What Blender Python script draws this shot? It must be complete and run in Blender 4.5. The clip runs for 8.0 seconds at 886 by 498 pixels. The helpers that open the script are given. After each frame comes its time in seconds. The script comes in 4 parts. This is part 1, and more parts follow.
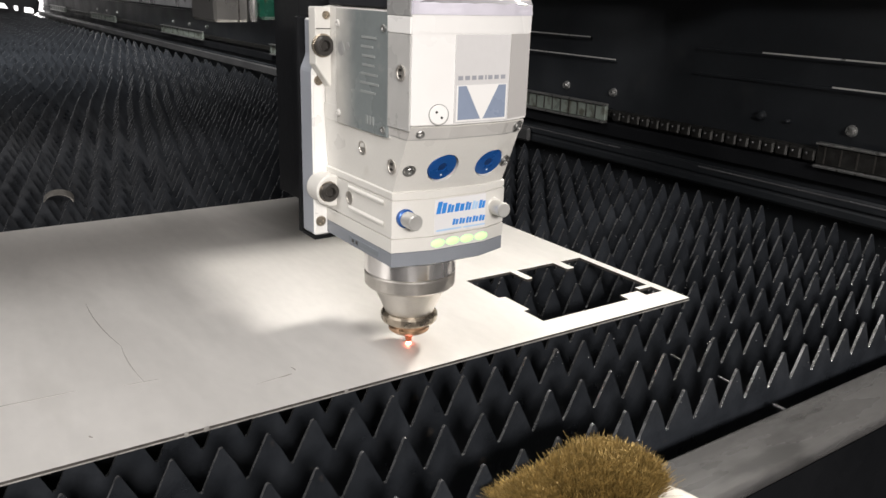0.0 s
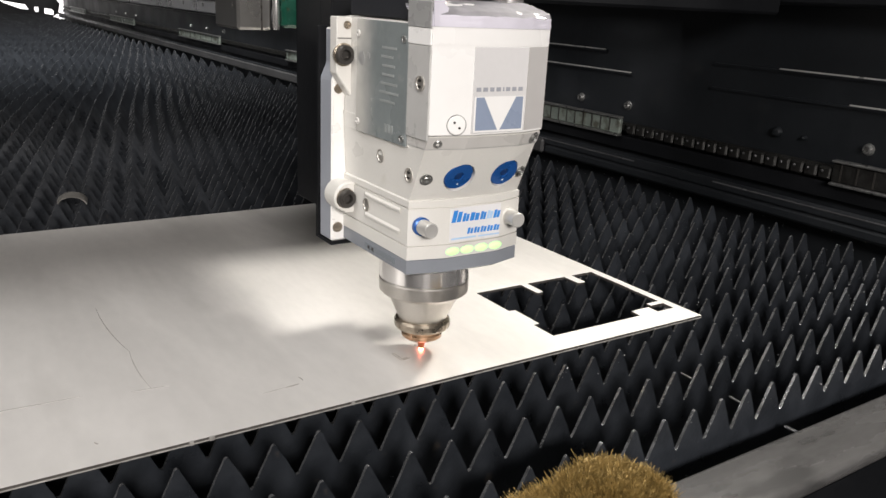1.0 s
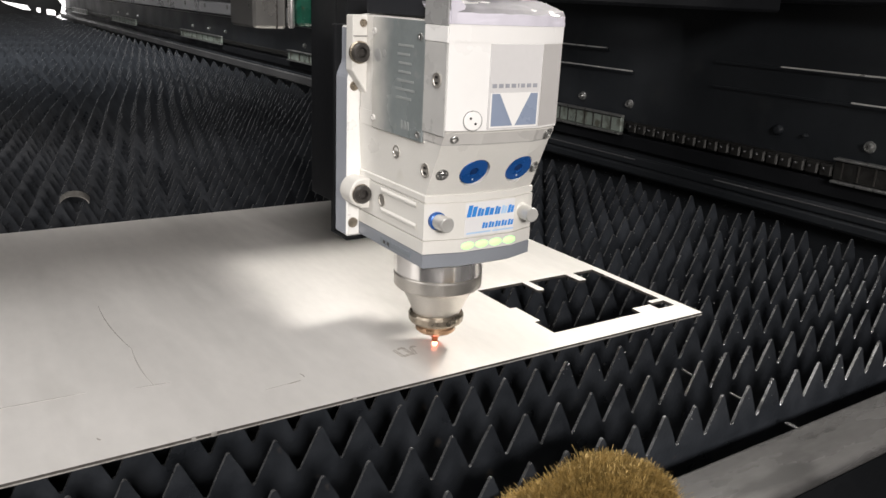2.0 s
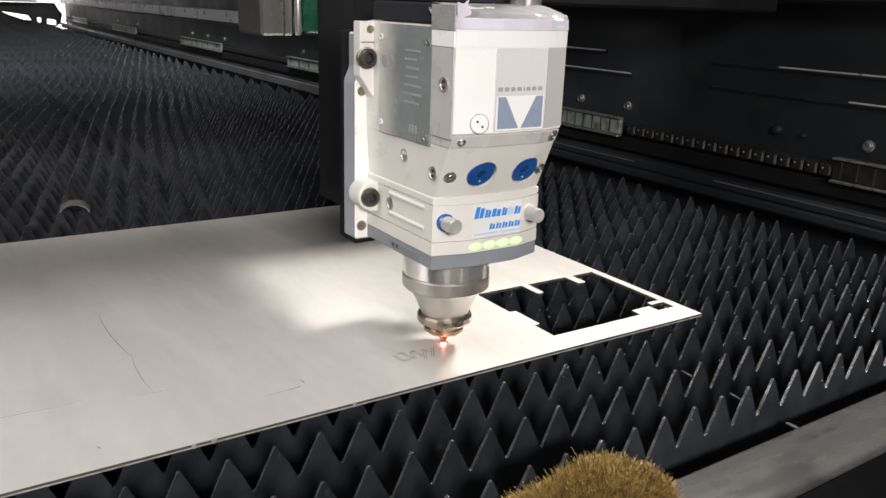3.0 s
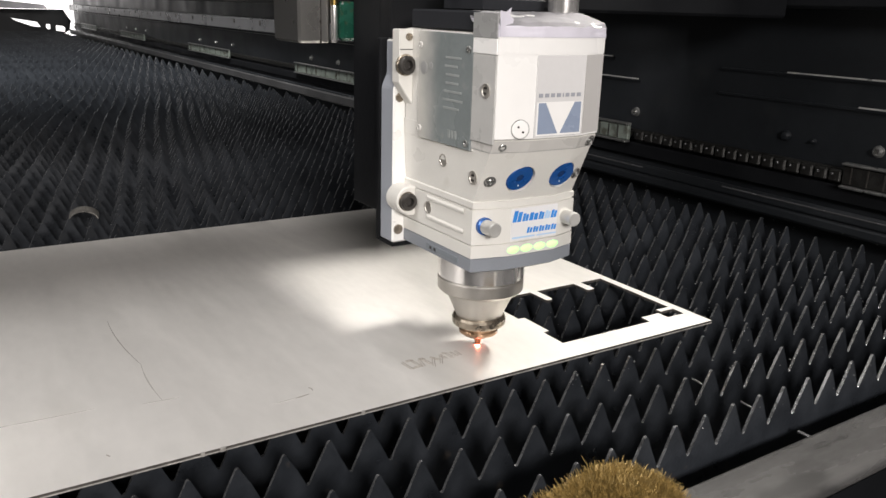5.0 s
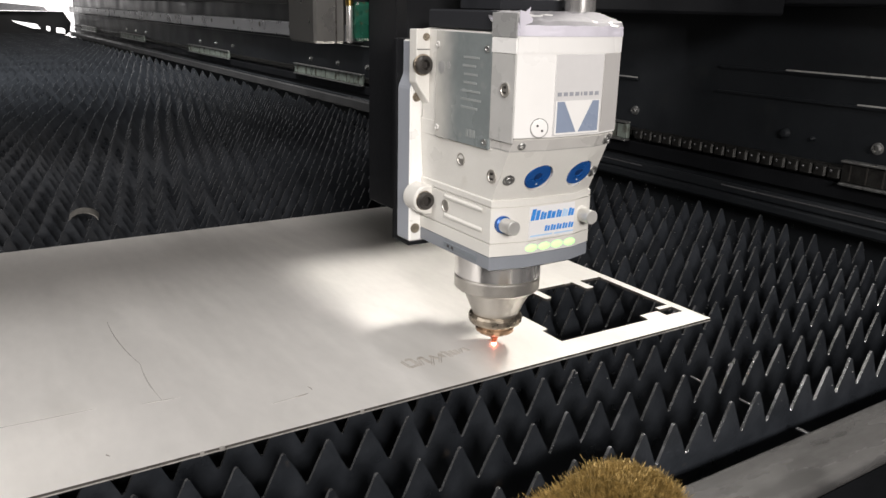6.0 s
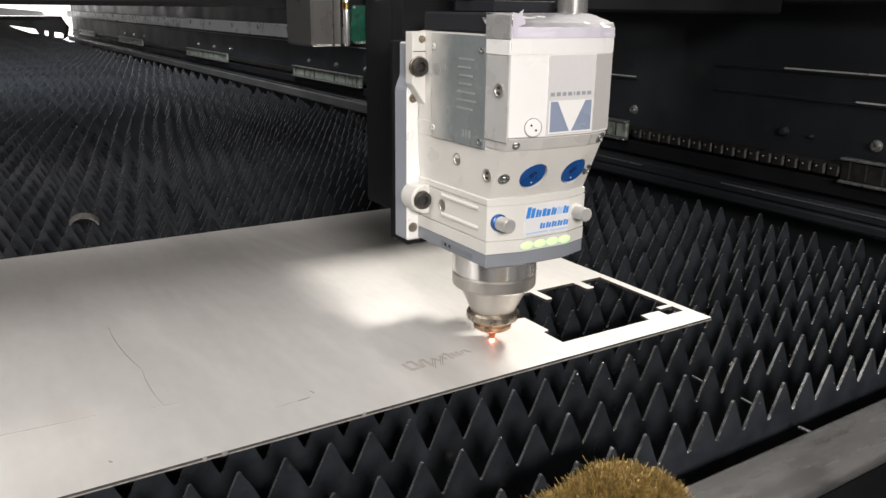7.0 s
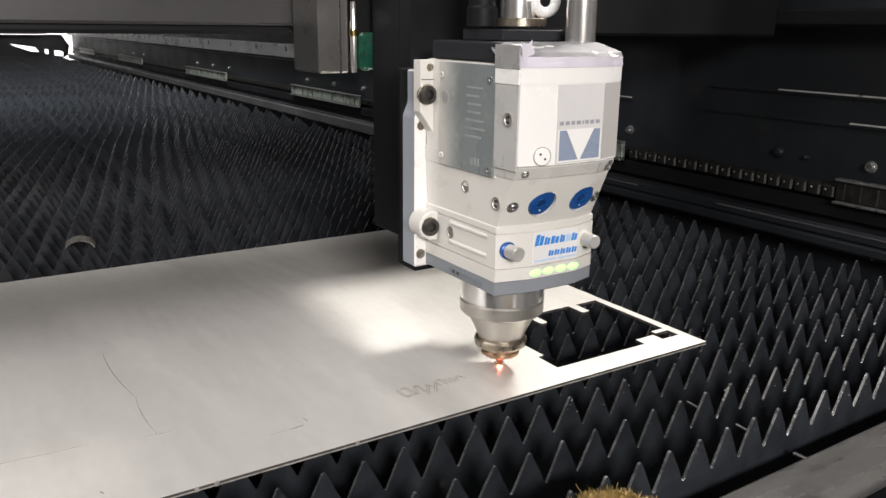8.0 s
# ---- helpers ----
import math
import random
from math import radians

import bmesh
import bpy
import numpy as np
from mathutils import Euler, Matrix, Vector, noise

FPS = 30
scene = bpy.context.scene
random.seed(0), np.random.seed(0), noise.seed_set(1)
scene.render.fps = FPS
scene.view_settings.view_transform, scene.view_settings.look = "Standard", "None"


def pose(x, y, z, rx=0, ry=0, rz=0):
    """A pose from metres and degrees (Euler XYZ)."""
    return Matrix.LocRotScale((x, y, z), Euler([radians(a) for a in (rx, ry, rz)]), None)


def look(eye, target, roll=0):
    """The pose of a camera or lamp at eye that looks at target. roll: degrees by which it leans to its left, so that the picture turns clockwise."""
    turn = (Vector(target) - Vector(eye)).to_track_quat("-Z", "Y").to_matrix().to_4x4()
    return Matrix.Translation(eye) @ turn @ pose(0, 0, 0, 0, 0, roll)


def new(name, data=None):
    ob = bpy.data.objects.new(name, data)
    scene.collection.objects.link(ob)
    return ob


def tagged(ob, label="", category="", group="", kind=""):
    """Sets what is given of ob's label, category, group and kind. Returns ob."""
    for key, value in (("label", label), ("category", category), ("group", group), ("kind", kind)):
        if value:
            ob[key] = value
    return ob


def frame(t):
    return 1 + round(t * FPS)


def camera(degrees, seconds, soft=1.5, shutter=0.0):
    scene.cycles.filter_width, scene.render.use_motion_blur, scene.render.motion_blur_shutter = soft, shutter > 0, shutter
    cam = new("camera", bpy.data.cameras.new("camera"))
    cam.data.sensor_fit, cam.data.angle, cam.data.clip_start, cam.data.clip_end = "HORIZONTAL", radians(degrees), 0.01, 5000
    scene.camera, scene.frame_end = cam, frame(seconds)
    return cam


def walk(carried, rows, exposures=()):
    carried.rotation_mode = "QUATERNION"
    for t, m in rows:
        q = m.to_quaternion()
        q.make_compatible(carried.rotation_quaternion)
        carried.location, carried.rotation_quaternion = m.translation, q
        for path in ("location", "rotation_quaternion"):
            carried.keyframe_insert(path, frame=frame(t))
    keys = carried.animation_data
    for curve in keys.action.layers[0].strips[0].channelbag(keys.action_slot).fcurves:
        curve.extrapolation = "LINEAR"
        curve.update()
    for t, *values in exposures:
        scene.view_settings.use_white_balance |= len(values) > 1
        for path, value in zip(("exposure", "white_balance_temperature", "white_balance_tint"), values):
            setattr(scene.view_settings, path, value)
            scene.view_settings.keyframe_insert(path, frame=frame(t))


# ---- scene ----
cam = camera(57.7, 8.0)
PATH = [
    (0, (-0.697, -0.534, 1.215), (0.377, 1.039, 0.604), 1.8),
    (0.2, (-0.695, -0.532, 1.217), (0.366, 1.052, 0.623), 2.1),
    (0.5, (-0.693, -0.529, 1.22), (0.365, 1.061, 0.625), 2.5),
    (1, (-0.694, -0.53, 1.218), (0.359, 1.063, 0.624), 2.8),
    (1.5, (-0.695, -0.531, 1.216), (0.355, 1.064, 0.62), 2.9),
    (3, (-0.692, -0.536, 1.217), (0.353, 1.066, 0.632), 1.9),
    (3.5, (-0.691, -0.534, 1.221), (0.351, 1.07, 0.639), 1.8),
    (4, (-0.692, -0.532, 1.224), (0.353, 1.072, 0.645), 1.9),
    (4.5, (-0.693, -0.532, 1.219), (0.344, 1.079, 0.644), 1.9),
    (6, (-0.691, -0.536, 1.218), (0.339, 1.08, 0.644), 1.4),
    (6.5, (-0.691, -0.536, 1.218), (0.34, 1.079, 0.643), 1.1),
    (7, (-0.691, -0.536, 1.22), (0.338, 1.08, 0.647), 0.8),
    (7.5, (-0.689, -0.537, 1.224), (0.343, 1.08, 0.659), 0.7),
    (7.7, (-0.688, -0.537, 1.226), (0.334, 1.091, 0.651), 0.4),
    (7.8, (-0.687, -0.537, 1.228), (0.338, 1.09, 0.662), 0.6),
    (7.9, (-0.687, -0.537, 1.229), (0.342, 1.09, 0.673), 0.6),
    (8, (-0.686, -0.537, 1.23), (0.35, 1.087, 0.694), 0.7),
]
walk(cam, [(t, look(eye, target, roll)) for t, eye, target, roll in PATH])

# ---- light ----
SKEW = 0.8                       # the sheet lies a little askew on the slats, degrees
SHEET = 0.9                      # height of the sheet's upper face
world = bpy.data.worlds.new("workshop_air")
world.use_nodes = True
scene.world = world
world.node_tree.nodes["Background"].inputs[0].default_value = (0.80, 0.88, 1.0, 1)
world.node_tree.nodes["Background"].inputs[1].default_value = 0.14
scene.view_settings.exposure = 0.0


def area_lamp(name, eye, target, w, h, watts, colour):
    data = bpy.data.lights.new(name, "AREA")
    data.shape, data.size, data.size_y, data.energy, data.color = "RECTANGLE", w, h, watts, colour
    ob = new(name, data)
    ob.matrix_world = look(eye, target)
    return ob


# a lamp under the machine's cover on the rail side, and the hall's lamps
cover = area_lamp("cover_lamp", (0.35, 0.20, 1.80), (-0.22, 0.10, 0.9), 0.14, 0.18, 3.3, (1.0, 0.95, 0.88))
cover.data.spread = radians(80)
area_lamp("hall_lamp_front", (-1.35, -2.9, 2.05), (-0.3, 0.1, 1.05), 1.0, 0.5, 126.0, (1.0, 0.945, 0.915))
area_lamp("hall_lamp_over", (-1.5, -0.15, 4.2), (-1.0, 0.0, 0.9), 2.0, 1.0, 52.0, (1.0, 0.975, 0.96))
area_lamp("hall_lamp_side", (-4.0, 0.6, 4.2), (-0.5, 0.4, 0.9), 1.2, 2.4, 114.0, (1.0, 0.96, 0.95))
# unseen fill lamp, added to brighten the far slats and spare the sheet
back = area_lamp("far_slat_fill", (-1.3, 1.75, 4.1), (-1.0, 3.4, 0.9), 2.0, 0.6, 132.0, (1.0, 0.98, 0.96))
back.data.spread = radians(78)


# ---- materials ----
def surface(name, colour, rough=0.5, metal=0.0, vary=0.15, scale=20.0, bump=0.1, fine=220.0, dirt=None, dirt_at=0.6, coat=0.0,
            stretch=(1, 1, 1), rough_vary=0.12, per_piece=0.0, spec=0.5):
    """A node material: colour varied at two scales, uneven gloss, fine relief, and dirt with a shape of its own."""
    m = bpy.data.materials.new(name)
    m.use_nodes = True
    nt = m.node_tree
    n, link = nt.nodes, nt.links.new
    b = n["Principled BSDF"]
    co = n.new("ShaderNodeTexCoord")
    mp = n.new("ShaderNodeMapping")
    mp.inputs["Scale"].default_value = stretch
    link(co.outputs["Object"], mp.inputs[0])
    big, small = n.new("ShaderNodeTexNoise"), n.new("ShaderNodeTexNoise")
    for node, s, d in ((big, scale, 5), (small, fine, 3)):
        node.inputs["Scale"].default_value, node.inputs["Detail"].default_value = s, d
        link(mp.outputs[0], node.inputs["Vector"])
    mixed = n.new("ShaderNodeMath")
    mixed.operation = "MULTIPLY_ADD"
    mixed.inputs[1].default_value = 0.35
    link(small.outputs["Fac"], mixed.inputs[0])
    link(big.outputs["Fac"], mixed.inputs[2])
    spread = n.new("ShaderNodeMapRange")
    spread.inputs["From Min"].default_value, spread.inputs["From Max"].default_value = 0.4, 0.95
    spread.inputs["To Min"].default_value, spread.inputs["To Max"].default_value = 1 - vary, 1 + vary
    link(mixed.outputs[0], spread.inputs["Value"])
    tint = n.new("ShaderNodeVectorMath")
    tint.operation = "SCALE"
    tint.inputs[0].default_value = colour
    link(spread.outputs[0], tint.inputs["Scale"])
    out = tint.outputs[0]
    if per_piece:
        info = n.new("ShaderNodeObjectInfo")
        rnd = n.new("ShaderNodeMapRange")
        rnd.inputs["To Min"].default_value, rnd.inputs["To Max"].default_value = 1 - per_piece, 1 + per_piece
        link(info.outputs["Random"], rnd.inputs["Value"])
        again = n.new("ShaderNodeVectorMath")
        again.operation = "SCALE"
        link(out, again.inputs[0])
        link(rnd.outputs[0], again.inputs["Scale"])
        out = again.outputs[0]
    if dirt:
        spots = n.new("ShaderNodeTexNoise")
        spots.inputs["Scale"].default_value, spots.inputs["Detail"].default_value = scale * 2.3, 8
        link(mp.outputs[0], spots.inputs["Vector"])
        ramp = n.new("ShaderNodeMapRange")
        ramp.inputs["From Min"].default_value, ramp.inputs["From Max"].default_value = dirt_at, dirt_at + 0.12
        link(spots.outputs["Fac"], ramp.inputs["Value"])
        mix = n.new("ShaderNodeMix")
        mix.data_type = "RGBA"
        link(ramp.outputs[0], mix.inputs["Factor"])
        link(out, mix.inputs["A"])
        mix.inputs["B"].default_value = (*dirt, 1)
        out = mix.outputs["Result"]
    link(out, b.inputs["Base Color"])
    gloss = n.new("ShaderNodeMapRange")
    gloss.inputs["From Min"].default_value, gloss.inputs["From Max"].default_value = 0.3, 0.7
    gloss.inputs["To Min"].default_value, gloss.inputs["To Max"].default_value = max(0.03, rough - rough_vary), min(1, rough + rough_vary)
    link(big.outputs["Fac"], gloss.inputs["Value"])
    link(gloss.outputs[0], b.inputs["Roughness"])
    b.inputs["Metallic"].default_value = metal
    b.inputs["Specular IOR Level"].default_value = spec
    b.inputs["Coat Weight"].default_value = coat
    if bump:
        bp = n.new("ShaderNodeBump")
        bp.inputs["Strength"].default_value, bp.inputs["Distance"].default_value = bump, 0.001
        link(small.outputs["Fac"], bp.inputs["Height"])
        link(bp.outputs[0], b.inputs["Normal"])
    return m


def wavy(m, scale, stretch, distance):
    """Broad shallow waves in a flat surface."""
    n, link = m.node_tree.nodes, m.node_tree.links.new
    b = n["Principled BSDF"]
    co, mp, nz, bp = n.new("ShaderNodeTexCoord"), n.new("ShaderNodeMapping"), n.new("ShaderNodeTexNoise"), n.new("ShaderNodeBump")
    mp.inputs["Scale"].default_value, mp.inputs["Rotation"].default_value = stretch, (0, 0, radians(12))
    nz.inputs["Scale"].default_value, nz.inputs["Detail"].default_value = scale, 2
    bp.inputs["Distance"].default_value, bp.inputs["Strength"].default_value = distance, 1.0
    link(co.outputs["Object"], mp.inputs[0])
    link(mp.outputs[0], nz.inputs["Vector"])
    link(nz.outputs["Fac"], bp.inputs["Height"])
    old = b.inputs["Normal"].links
    if old:
        link(old[0].from_socket, bp.inputs["Normal"])
    link(bp.outputs[0], b.inputs["Normal"])


def glowing(name, colour, strength):
    m = bpy.data.materials.new(name)
    m.use_nodes = True
    b = m.node_tree.nodes["Principled BSDF"]
    b.inputs["Base Color"].default_value = (*colour, 1)
    b.inputs["Emission Color"].default_value = (*colour, 1)
    b.inputs["Emission Strength"].default_value = strength
    return m


SLAT = surface("slat_steel", (0.0165, 0.0188, 0.0225), 0.36, 0.0, 0.35, 25, 0.25, 300, dirt=(0.06, 0.05, 0.042), dirt_at=0.66, per_piece=0.25)
BEAD = surface("dull_steel_edge", (0.275, 0.278, 0.285), 0.26, 0.87, 0.4, 60, 0.2, 500)
FRAME = surface("dusty_grey_frame", (0.085, 0.083, 0.081), 0.30, 0.0, 0.32, 16, 0.14, 260, dirt=(0.045, 0.044, 0.043), dirt_at=0.52, rough_vary=0.12, stretch=(0.3, 1, 1))
SHEETM = surface("galvanised_sheet", (0.755, 0.733, 0.700), 0.40, 0.30, 0.10, 3.2, 0.05, 120, dirt=(0.65, 0.63, 0.595), dirt_at=0.58, stretch=(1, 0.35, 1))
wavy(SHEETM, 14.0, (1.0, 0.28, 1.0), 0.006)
CUT = surface("cut_edge", (0.085, 0.077, 0.07), 0.55, 0.4, 0.4, 60, 0.4, 400)
LIP = surface("bright_cut_lip", (0.40, 0.385, 0.36), 0.45, 0.4, 0.4, 70, 0.3, 300)
SCRATCH = surface("dark_scratch", (0.30, 0.275, 0.25), 0.6, 0.0, 0.4, 90, 0.0)
FAINT = surface("faint_scuff", (0.43, 0.41, 0.385), 0.5, 0.0, 0.2, 90, 0.0)
ENGRAVE = surface("burnt_groove", (0.26, 0.225, 0.19), 0.7, 0.0, 0.4, 300, 0.0)
PAINT = surface("warm_white_paint", (0.63, 0.615, 0.575), 0.36, 0.0, 0.05, 14, 0.06, 500, dirt=(0.55, 0.53, 0.48), dirt_at=0.66)
PLATEM = surface("anodised_plate", (0.84, 0.83, 0.80), 0.38, 0.15, 0.05, 20, 0.06, 400)
COVER = surface("white_plastic_cover", (0.76, 0.75, 0.73), 0.30, 0.0, 0.04, 9, 0.05, 90)
COVERGREY = surface("grey_cover_face", (0.58, 0.57, 0.565), 0.30, 0.0, 0.05, 12, 0.04, 200)
TAPE = surface("milky_tape", (0.57, 0.55, 0.61), 0.6, 0.0, 0.10, 40, 0.4, 70, spec=0.12)
TAPESHADE = surface("shaded_tape_top", (0.21, 0.205, 0.215), 0.6, 0.0, 0.25, 60, 0.3, 90, spec=0.1)
TAPEGREY = surface("grey_tape", (0.42, 0.415, 0.40), 0.30, 0.0, 0.08, 40, 0.4, 70)
TAPEGREY2 = surface("greyish_tape", (0.52, 0.505, 0.48), 0.32, 0.0, 0.06, 40, 0.3, 70)
BANDM = surface("grey_band_paint", (0.215, 0.23, 0.255), 0.42, 0.0, 0.06, 20, 0.08, 400)
PANELM = surface("slate_label_panel", (0.175, 0.195, 0.195), 0.22, 0.0, 0.16, 14, 0.05, 200, dirt=(0.30, 0.30, 0.285), dirt_at=0.60)
PANELM2 = surface("slate_groove", (0.175, 0.195, 0.215), 0.35, 0.0, 0.10, 20, 0.05, 300)
COVERGREY2 = surface("shaded_cover_corner", (0.47, 0.455, 0.44), 0.34, 0.0, 0.05, 12, 0.10, 90)
TAPEGREY3 = surface("dark_grey_tape", (0.27, 0.27, 0.265), 0.34, 0.0, 0.08, 40, 0.3, 70)
LOGOGREY = surface("grey_lettering_print", (0.30, 0.31, 0.34), 0.4, 0.0, 0.05, 40, 0.0)
COPPERDULL = surface("tinted_copper_seat", (0.42, 0.27, 0.17), 0.32, 0.9, 0.25, 70, 0.15, 400)


def under_tape(m, y0, y1, pale):
    """Milky tape laid over part of a surface, with an uneven edge between y0 and y1."""
    n, link = m.node_tree.nodes, m.node_tree.links.new
    b = n["Principled BSDF"]
    co, xyz, nz, add, ramp, mix = (n.new(k) for k in ("ShaderNodeTexCoord", "ShaderNodeSeparateXYZ", "ShaderNodeTexNoise", "ShaderNodeMath", "ShaderNodeMapRange", "ShaderNodeMix"))
    nz.inputs["Scale"].default_value, nz.inputs["Detail"].default_value = 28.0, 3
    add.operation = "MULTIPLY_ADD"
    add.inputs[1].default_value = 0.03
    ramp.interpolation_type = "SMOOTHSTEP"
    ramp.inputs["From Min"].default_value, ramp.inputs["From Max"].default_value = y0 + 0.015, y1 + 0.015
    mix.data_type = "RGBA"
    mix.inputs["B"].default_value = (*pale, 1)
    link(co.outputs["Object"], xyz.inputs[0])
    link(co.outputs["Object"], nz.inputs["Vector"])
    link(nz.outputs["Fac"], add.inputs[0])
    link(xyz.outputs["Y"], add.inputs[2])
    link(add.outputs[0], ramp.inputs["Value"])
    link(ramp.outputs[0], mix.inputs["Factor"])
    link(b.inputs["Base Color"].links[0].from_socket, mix.inputs["A"])
    link(mix.outputs["Result"], b.inputs["Base Color"])


under_tape(PANELM, -0.020, 0.022, (0.50, 0.485, 0.45))
TEXTGREY = surface("pale_grey_print", (0.265, 0.28, 0.275), 0.4, 0.0, 0.1, 80, 0.0)
LOGOBLUE = surface("steel_blue_print", (0.235, 0.28, 0.37), 0.35, 0.0, 0.05, 40, 0.0)
BLUE = surface("blue_anodised_cap", (0.010, 0.080, 0.30), 0.30, 0.25, 0.08, 60, 0.1, 400)
BLUEDARK = surface("dark_blue_recess", (0.008, 0.035, 0.13), 0.4, 0.2, 0.1, 60, 0.0)
LABEL = surface("white_label", (0.70, 0.695, 0.70), 0.35, 0.0, 0.03, 20, 0.0)
PRINTBLUE = surface("bright_blue_print", (0.03, 0.22, 0.62), 0.4, 0.0, 0.08, 90, 0.0)
PRINTPALE = surface("pale_blue_print", (0.38, 0.55, 0.75), 0.4, 0.0, 0.08, 90, 0.0)
KNOB = surface("bright_knob_steel", (0.62, 0.61, 0.58), 0.38, 0.6, 0.06, 60, 0.05, 500)
PLATESIDE = surface("shaded_plate_side", (0.34, 0.36, 0.40), 0.40, 0.2, 0.06, 20, 0.05, 400)
TOPGREY = surface("dark_slate_block", (0.022, 0.023, 0.026), 0.55, 0.0, 0.15, 20, 0.08, 300, spec=0.06)
CHROME = surface("turned_steel", (0.90, 0.88, 0.86), 0.20, 0.9, 0.05, 30, 0.03, 500, stretch=(1, 1, 0.2))
SATIN = surface("satin_steel_cone", (0.52, 0.495, 0.455), 0.42, 0.85, 0.10, 40, 0.12, 600)
BRONZE = surface("heat_tinted_ring", (0.37, 0.32, 0.255), 0.32, 0.9, 0.25, 70, 0.15, 400)
COPPER = surface("copper_nozzle", (0.60, 0.27, 0.15), 0.28, 1.0, 0.15, 120, 0.1, 500)
BLACK = surface("black_machine_paint", (0.0060, 0.0064, 0.0074), 0.5, 0.0, 0.3, 7, 0.15, 150, spec=0.14)
WALLM = surface("dark_machine_paint", (0.0095, 0.011, 0.0130), 0.42, 0.0, 0.40, 5, 0.2, 90, dirt=(0.016, 0.017, 0.018), dirt_at=0.62)
RACKM = surface("oiled_rack_steel", (0.024, 0.0235, 0.022), 0.40, 0.55, 0.5, 45, 0.4, 260, dirt=(0.018, 0.017, 0.016), dirt_at=0.5)
PALE = surface("pale_green_guide", (0.15, 0.172, 0.152), 0.34, 0.2, 0.3, 18, 0.1, 200, dirt=(0.07, 0.07, 0.055), dirt_at=0.52)
BOLTM = surface("zinc_bolt", (0.36, 0.36, 0.35), 0.35, 0.9, 0.2, 120, 0.1, 600)
DARKBOLT = surface("black_oxide_bolt", (0.05, 0.046, 0.042), 0.35, 0.5, 0.3, 120, 0.1, 600)
PIPEM = surface("dark_grey_pipe", (0.045, 0.045, 0.046), 0.45, 0.2, 0.3, 8, 0.1, 120)
BEAMGREY = surface("grey_extrusion", (0.15, 0.15, 0.155), 0.32, 0.5, 0.25, 6, 0.1, 120)
GANTRYM = surface("grey_gantry_paint", (0.024, 0.0225, 0.0235), 0.5, 0.0, 0.3, 4, 0.08, 90)
BRACKETM = surface("bare_steel_bracket", (0.24, 0.235, 0.225), 0.33, 0.85, 0.08, 14, 0.05, 300)
BRASS = surface("brass_wire", (0.30, 0.205, 0.068), 0.45, 0.45, 0.45, 160, 0.0, 900)
BRASSFIT = surface("brass_fitting", (0.34, 0.235, 0.075), 0.25, 1.0, 0.1, 60, 0.05)
GREENFIT = surface("green_connector", (0.005, 0.045, 0.028), 0.25, 0.0, 0.4, 60, 0.3, 200, dirt=(0.035, 0.032, 0.015), dirt_at=0.56)
HOSE = surface("milky_hose", (0.72, 0.72, 0.72), 0.35, 0.0, 0.05, 30, 0.0)
HANDLE = surface("pale_brush_back", (0.72, 0.68, 0.60), 0.5, 0.0, 0.08, 30, 0.1)
CONCRETE = surface("hall_floor", (0.16, 0.16, 0.155), 0.6, 0.0, 0.2, 2, 0.2, 60, dirt=(0.10, 0.10, 0.095), dirt_at=0.6)
HALL = surface("hall_wall", (0.34, 0.34, 0.33), 0.8, 0.0, 0.1, 1.2, 0.1, 40)
LED = glowing("green_led", (0.44, 0.92, 0.30), 1.0)
SPARK = glowing("laser_spark", (1.0, 0.24, 0.15), 24.0)
DAYLIGHT = glowing("far_daylight", (1.0, 0.97, 0.96), 1.5)


# ---- mesh helpers ----
def part(name, bm, material, parent=None, label="", smooth=None):
    me = bpy.data.meshes.new(name)
    bm.normal_update()
    bm.to_mesh(me)
    bm.free()
    for mt in (material if isinstance(material, (list, tuple)) else (material,)):
        me.materials.append(mt)
    if smooth:
        me.shade_smooth()
        me.set_sharp_from_angle(angle=radians(smooth))
    ob = new(name, me)
    if parent:
        ob.parent = parent
    if label:
        ob["label"] = label
    return ob


def box(x0, x1, y0, y1, z0, z1, bevel=0.0, bm=None, segs=1):
    bm2 = bmesh.new()
    bmesh.ops.create_cube(bm2, size=1)
    for v in bm2.verts:
        v.co = Vector(((x0 + x1) / 2 + v.co.x * (x1 - x0), (y0 + y1) / 2 + v.co.y * (y1 - y0), (z0 + z1) / 2 + v.co.z * (z1 - z0)))
    if bevel:
        bmesh.ops.bevel(bm2, geom=bm2.edges[:], offset=bevel, segments=segs, affect="EDGES", profile=0.5)
    return merge(bm, bm2)


def merge(bm, extra):
    if bm is None:
        return extra
    me = bpy.data.meshes.new("tmp")
    extra.to_mesh(me)
    extra.free()
    bm.from_mesh(me)
    bpy.data.meshes.remove(me)
    return bm


def prism(points, z0, z1, bevel=0.0, matrix=None, bm=None):
    """A polygon (x, y) raised from z0 to z1."""
    b = bmesh.new()
    low = [b.verts.new((x, y, z0)) for x, y in points]
    high = [b.verts.new((x, y, z1)) for x, y in points]
    b.faces.new(low[::-1])
    b.faces.new(high)
    for i in range(len(points)):
        j = (i + 1) % len(points)
        b.faces.new((low[i], low[j], high[j], high[i]))
    bmesh.ops.recalc_face_normals(b, faces=b.faces[:])
    if bevel:
        bmesh.ops.bevel(b, geom=b.edges[:], offset=bevel, segments=1, affect="EDGES")
    if matrix:
        b.transform(matrix)
    return merge(bm, b)


